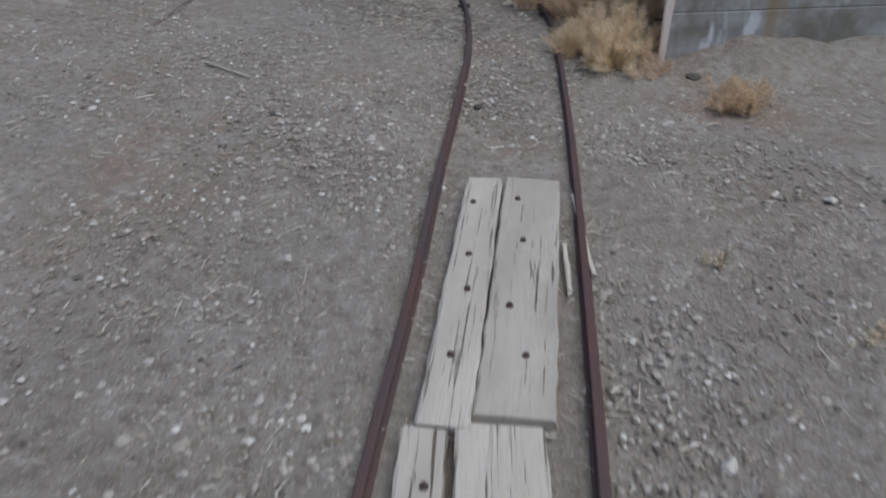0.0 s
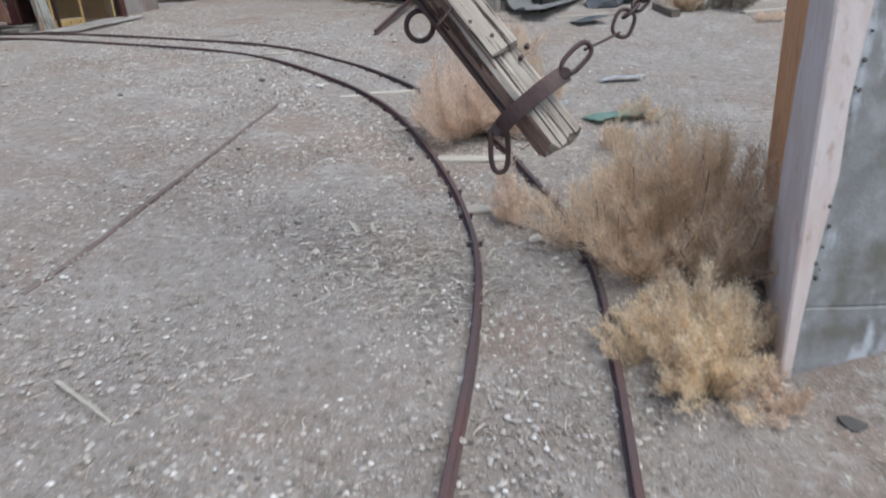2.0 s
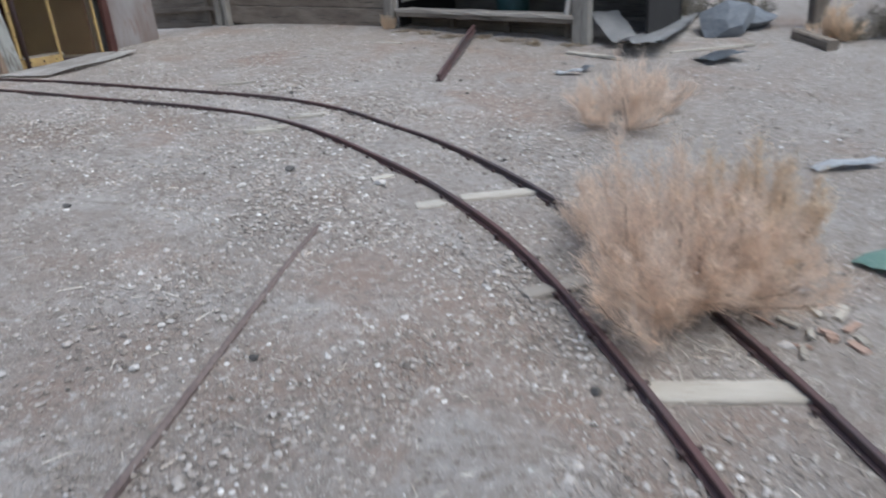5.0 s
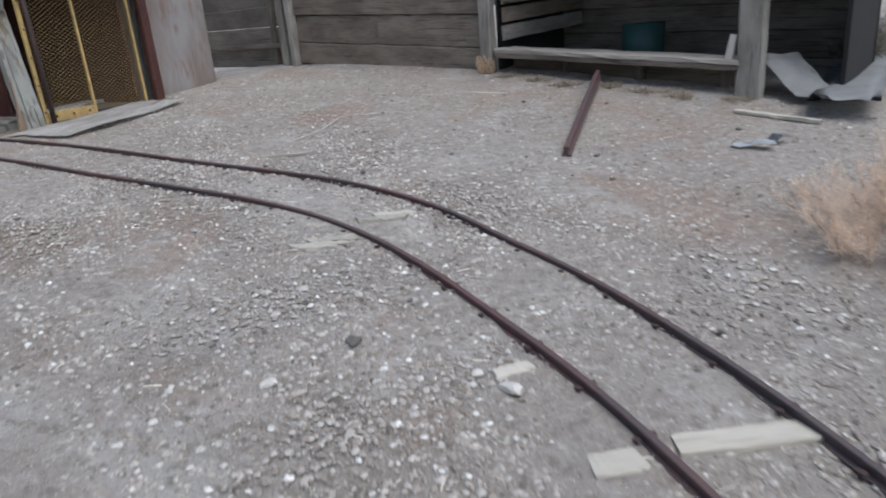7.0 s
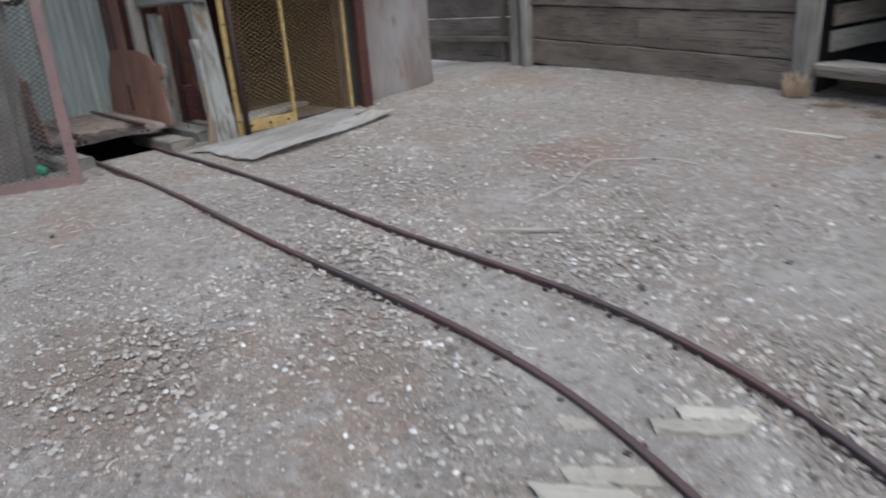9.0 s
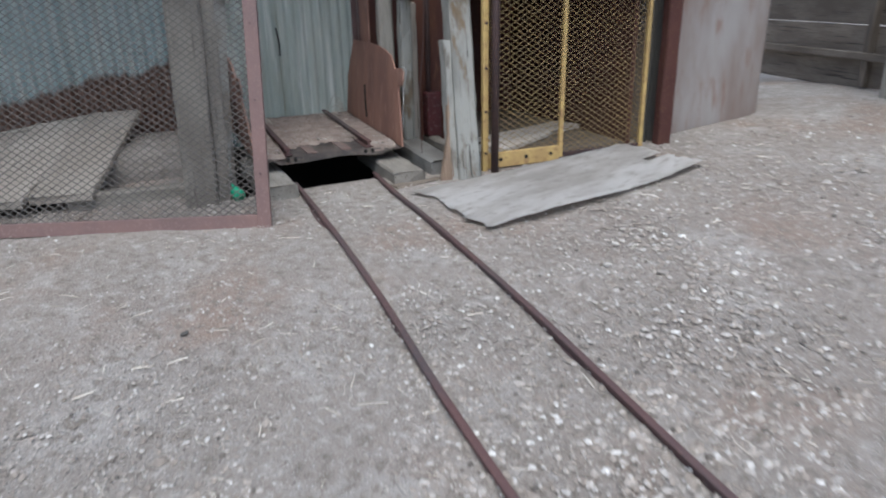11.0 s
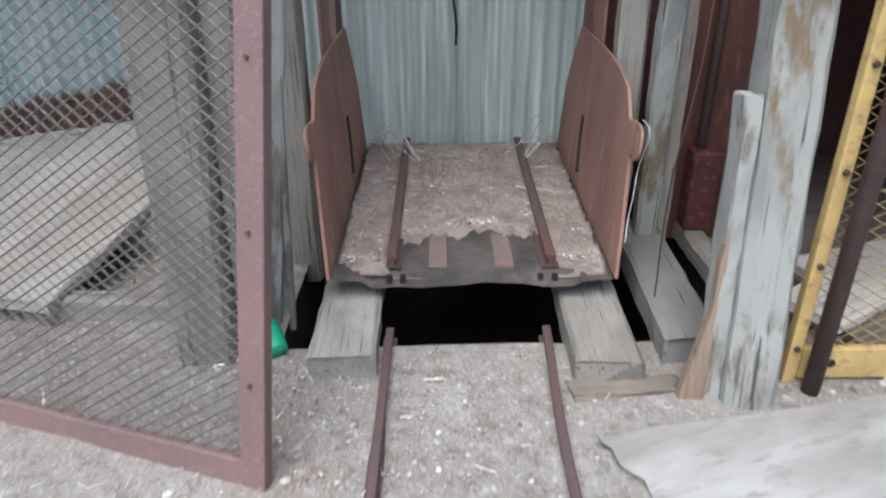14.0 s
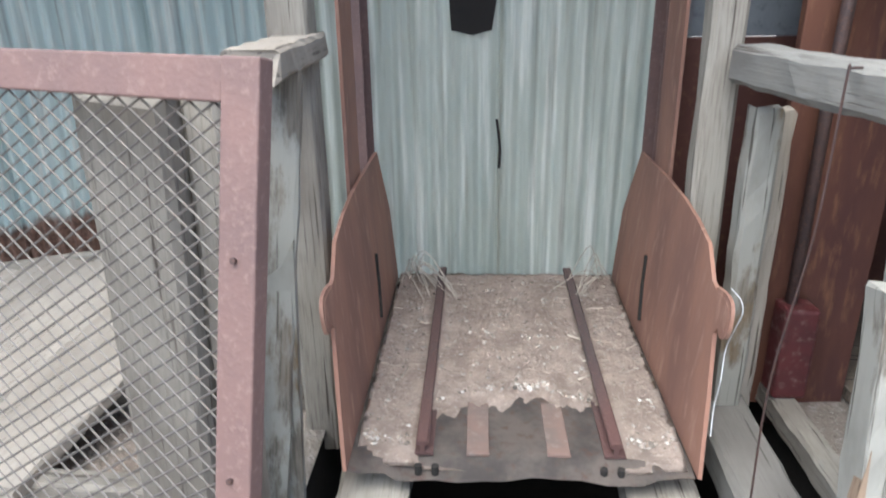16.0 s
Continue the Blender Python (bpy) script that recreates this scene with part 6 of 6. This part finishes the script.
def scatter_straw():
    rng = np.random.default_rng(31)
    n = 15000
    p = np.stack([rng.uniform(-7.5, 3.5, n), rng.uniform(-0.2, 16, n)], 1)
    spots = np.array([(-0.05, 5.25, 0.24, 2000), (-0.38, 5.75, 0.12, 200), (-1.0, 3.0, 0.4, 60), (0.7, 4.6, 0.3, 120), (0.5, 7.3, 0.4, 260), (0.65, 6.1, 0.25, 120), (-0.6, 6.6, 0.5, 90), (1.5, 4.1, 0.4, 160),
                      (0.0, 1.6, 0.35, 70), (0.62, 2.3, 0.15, 90), (0.8, 8.6, 0.5, 120), (-0.76, 1.93, 0.12, 70), (1.35, 1.7, 0.10, 50), (-0.6, 1.2, 0.3, 60), (0.55, 1.5, 0.08, 60), (-0.2, 1.9, 0.1, 70), (0.9, 5.0, 0.3, 200), (0.3, 7.3, 0.25, 320)])
    more = [rng.normal(size=(int(k), 2)) * s + (x, y) for x, y, s, k in spots]
    p = np.concatenate([p] + more)
    inv_s = np.array(SHAFT.inverted())
    uv = p @ inv_s[:2, :2].T + inv_s[:2, 3]
    p = p[uv[:, 1] < -0.25]
    z = ground_z(p[:, 0], p[:, 1]) + 0.004
    pos = np.column_stack([p, z])
    # straw in the cage
    k = 130
    s = np.array(SHAFT)
    cu, cv = np.where(rng.random(k) > 0.5, 1, -1) * rng.uniform(0.2, 0.46, k), rng.uniform(0.3, 1.3, k)
    cp = np.stack([cu, cv], 1) @ s[:2, :2].T + s[:2, 3]
    pos = np.concatenate([pos, np.column_stack([cp, 1.285 + 0.02 * cv + 0.015 * np.maximum(0, cv - 0.7)])])
    n = len(pos)
    a = rng.uniform(0, 2 * math.pi, n)
    ln = 0.015 + 0.12 * rng.random(n) ** 2.2
    d = np.stack([np.cos(a), np.sin(a), rng.uniform(-0.02, 0.12, n)], 1) * ln[:, None]
    bend = rng.normal(size=(n, 3)) * ln[:, None] * np.array((0.14, 0.14, 0.04))
    v, f = blades(rng, pos - d * 0.5 + np.array((0, 0, 0.003)), pos + bend + np.array((0, 0, 0.004)), pos + d * 0.5 + np.array((0, 0, 0.003)), rng.uniform(0.0009, 0.0027, n))
    tagged(new("straw", raw_mesh("straw", v, f, STRAW)), "short dry straw and grass bits on the dirt", "straw", "", "stuff")


scatter_straw()
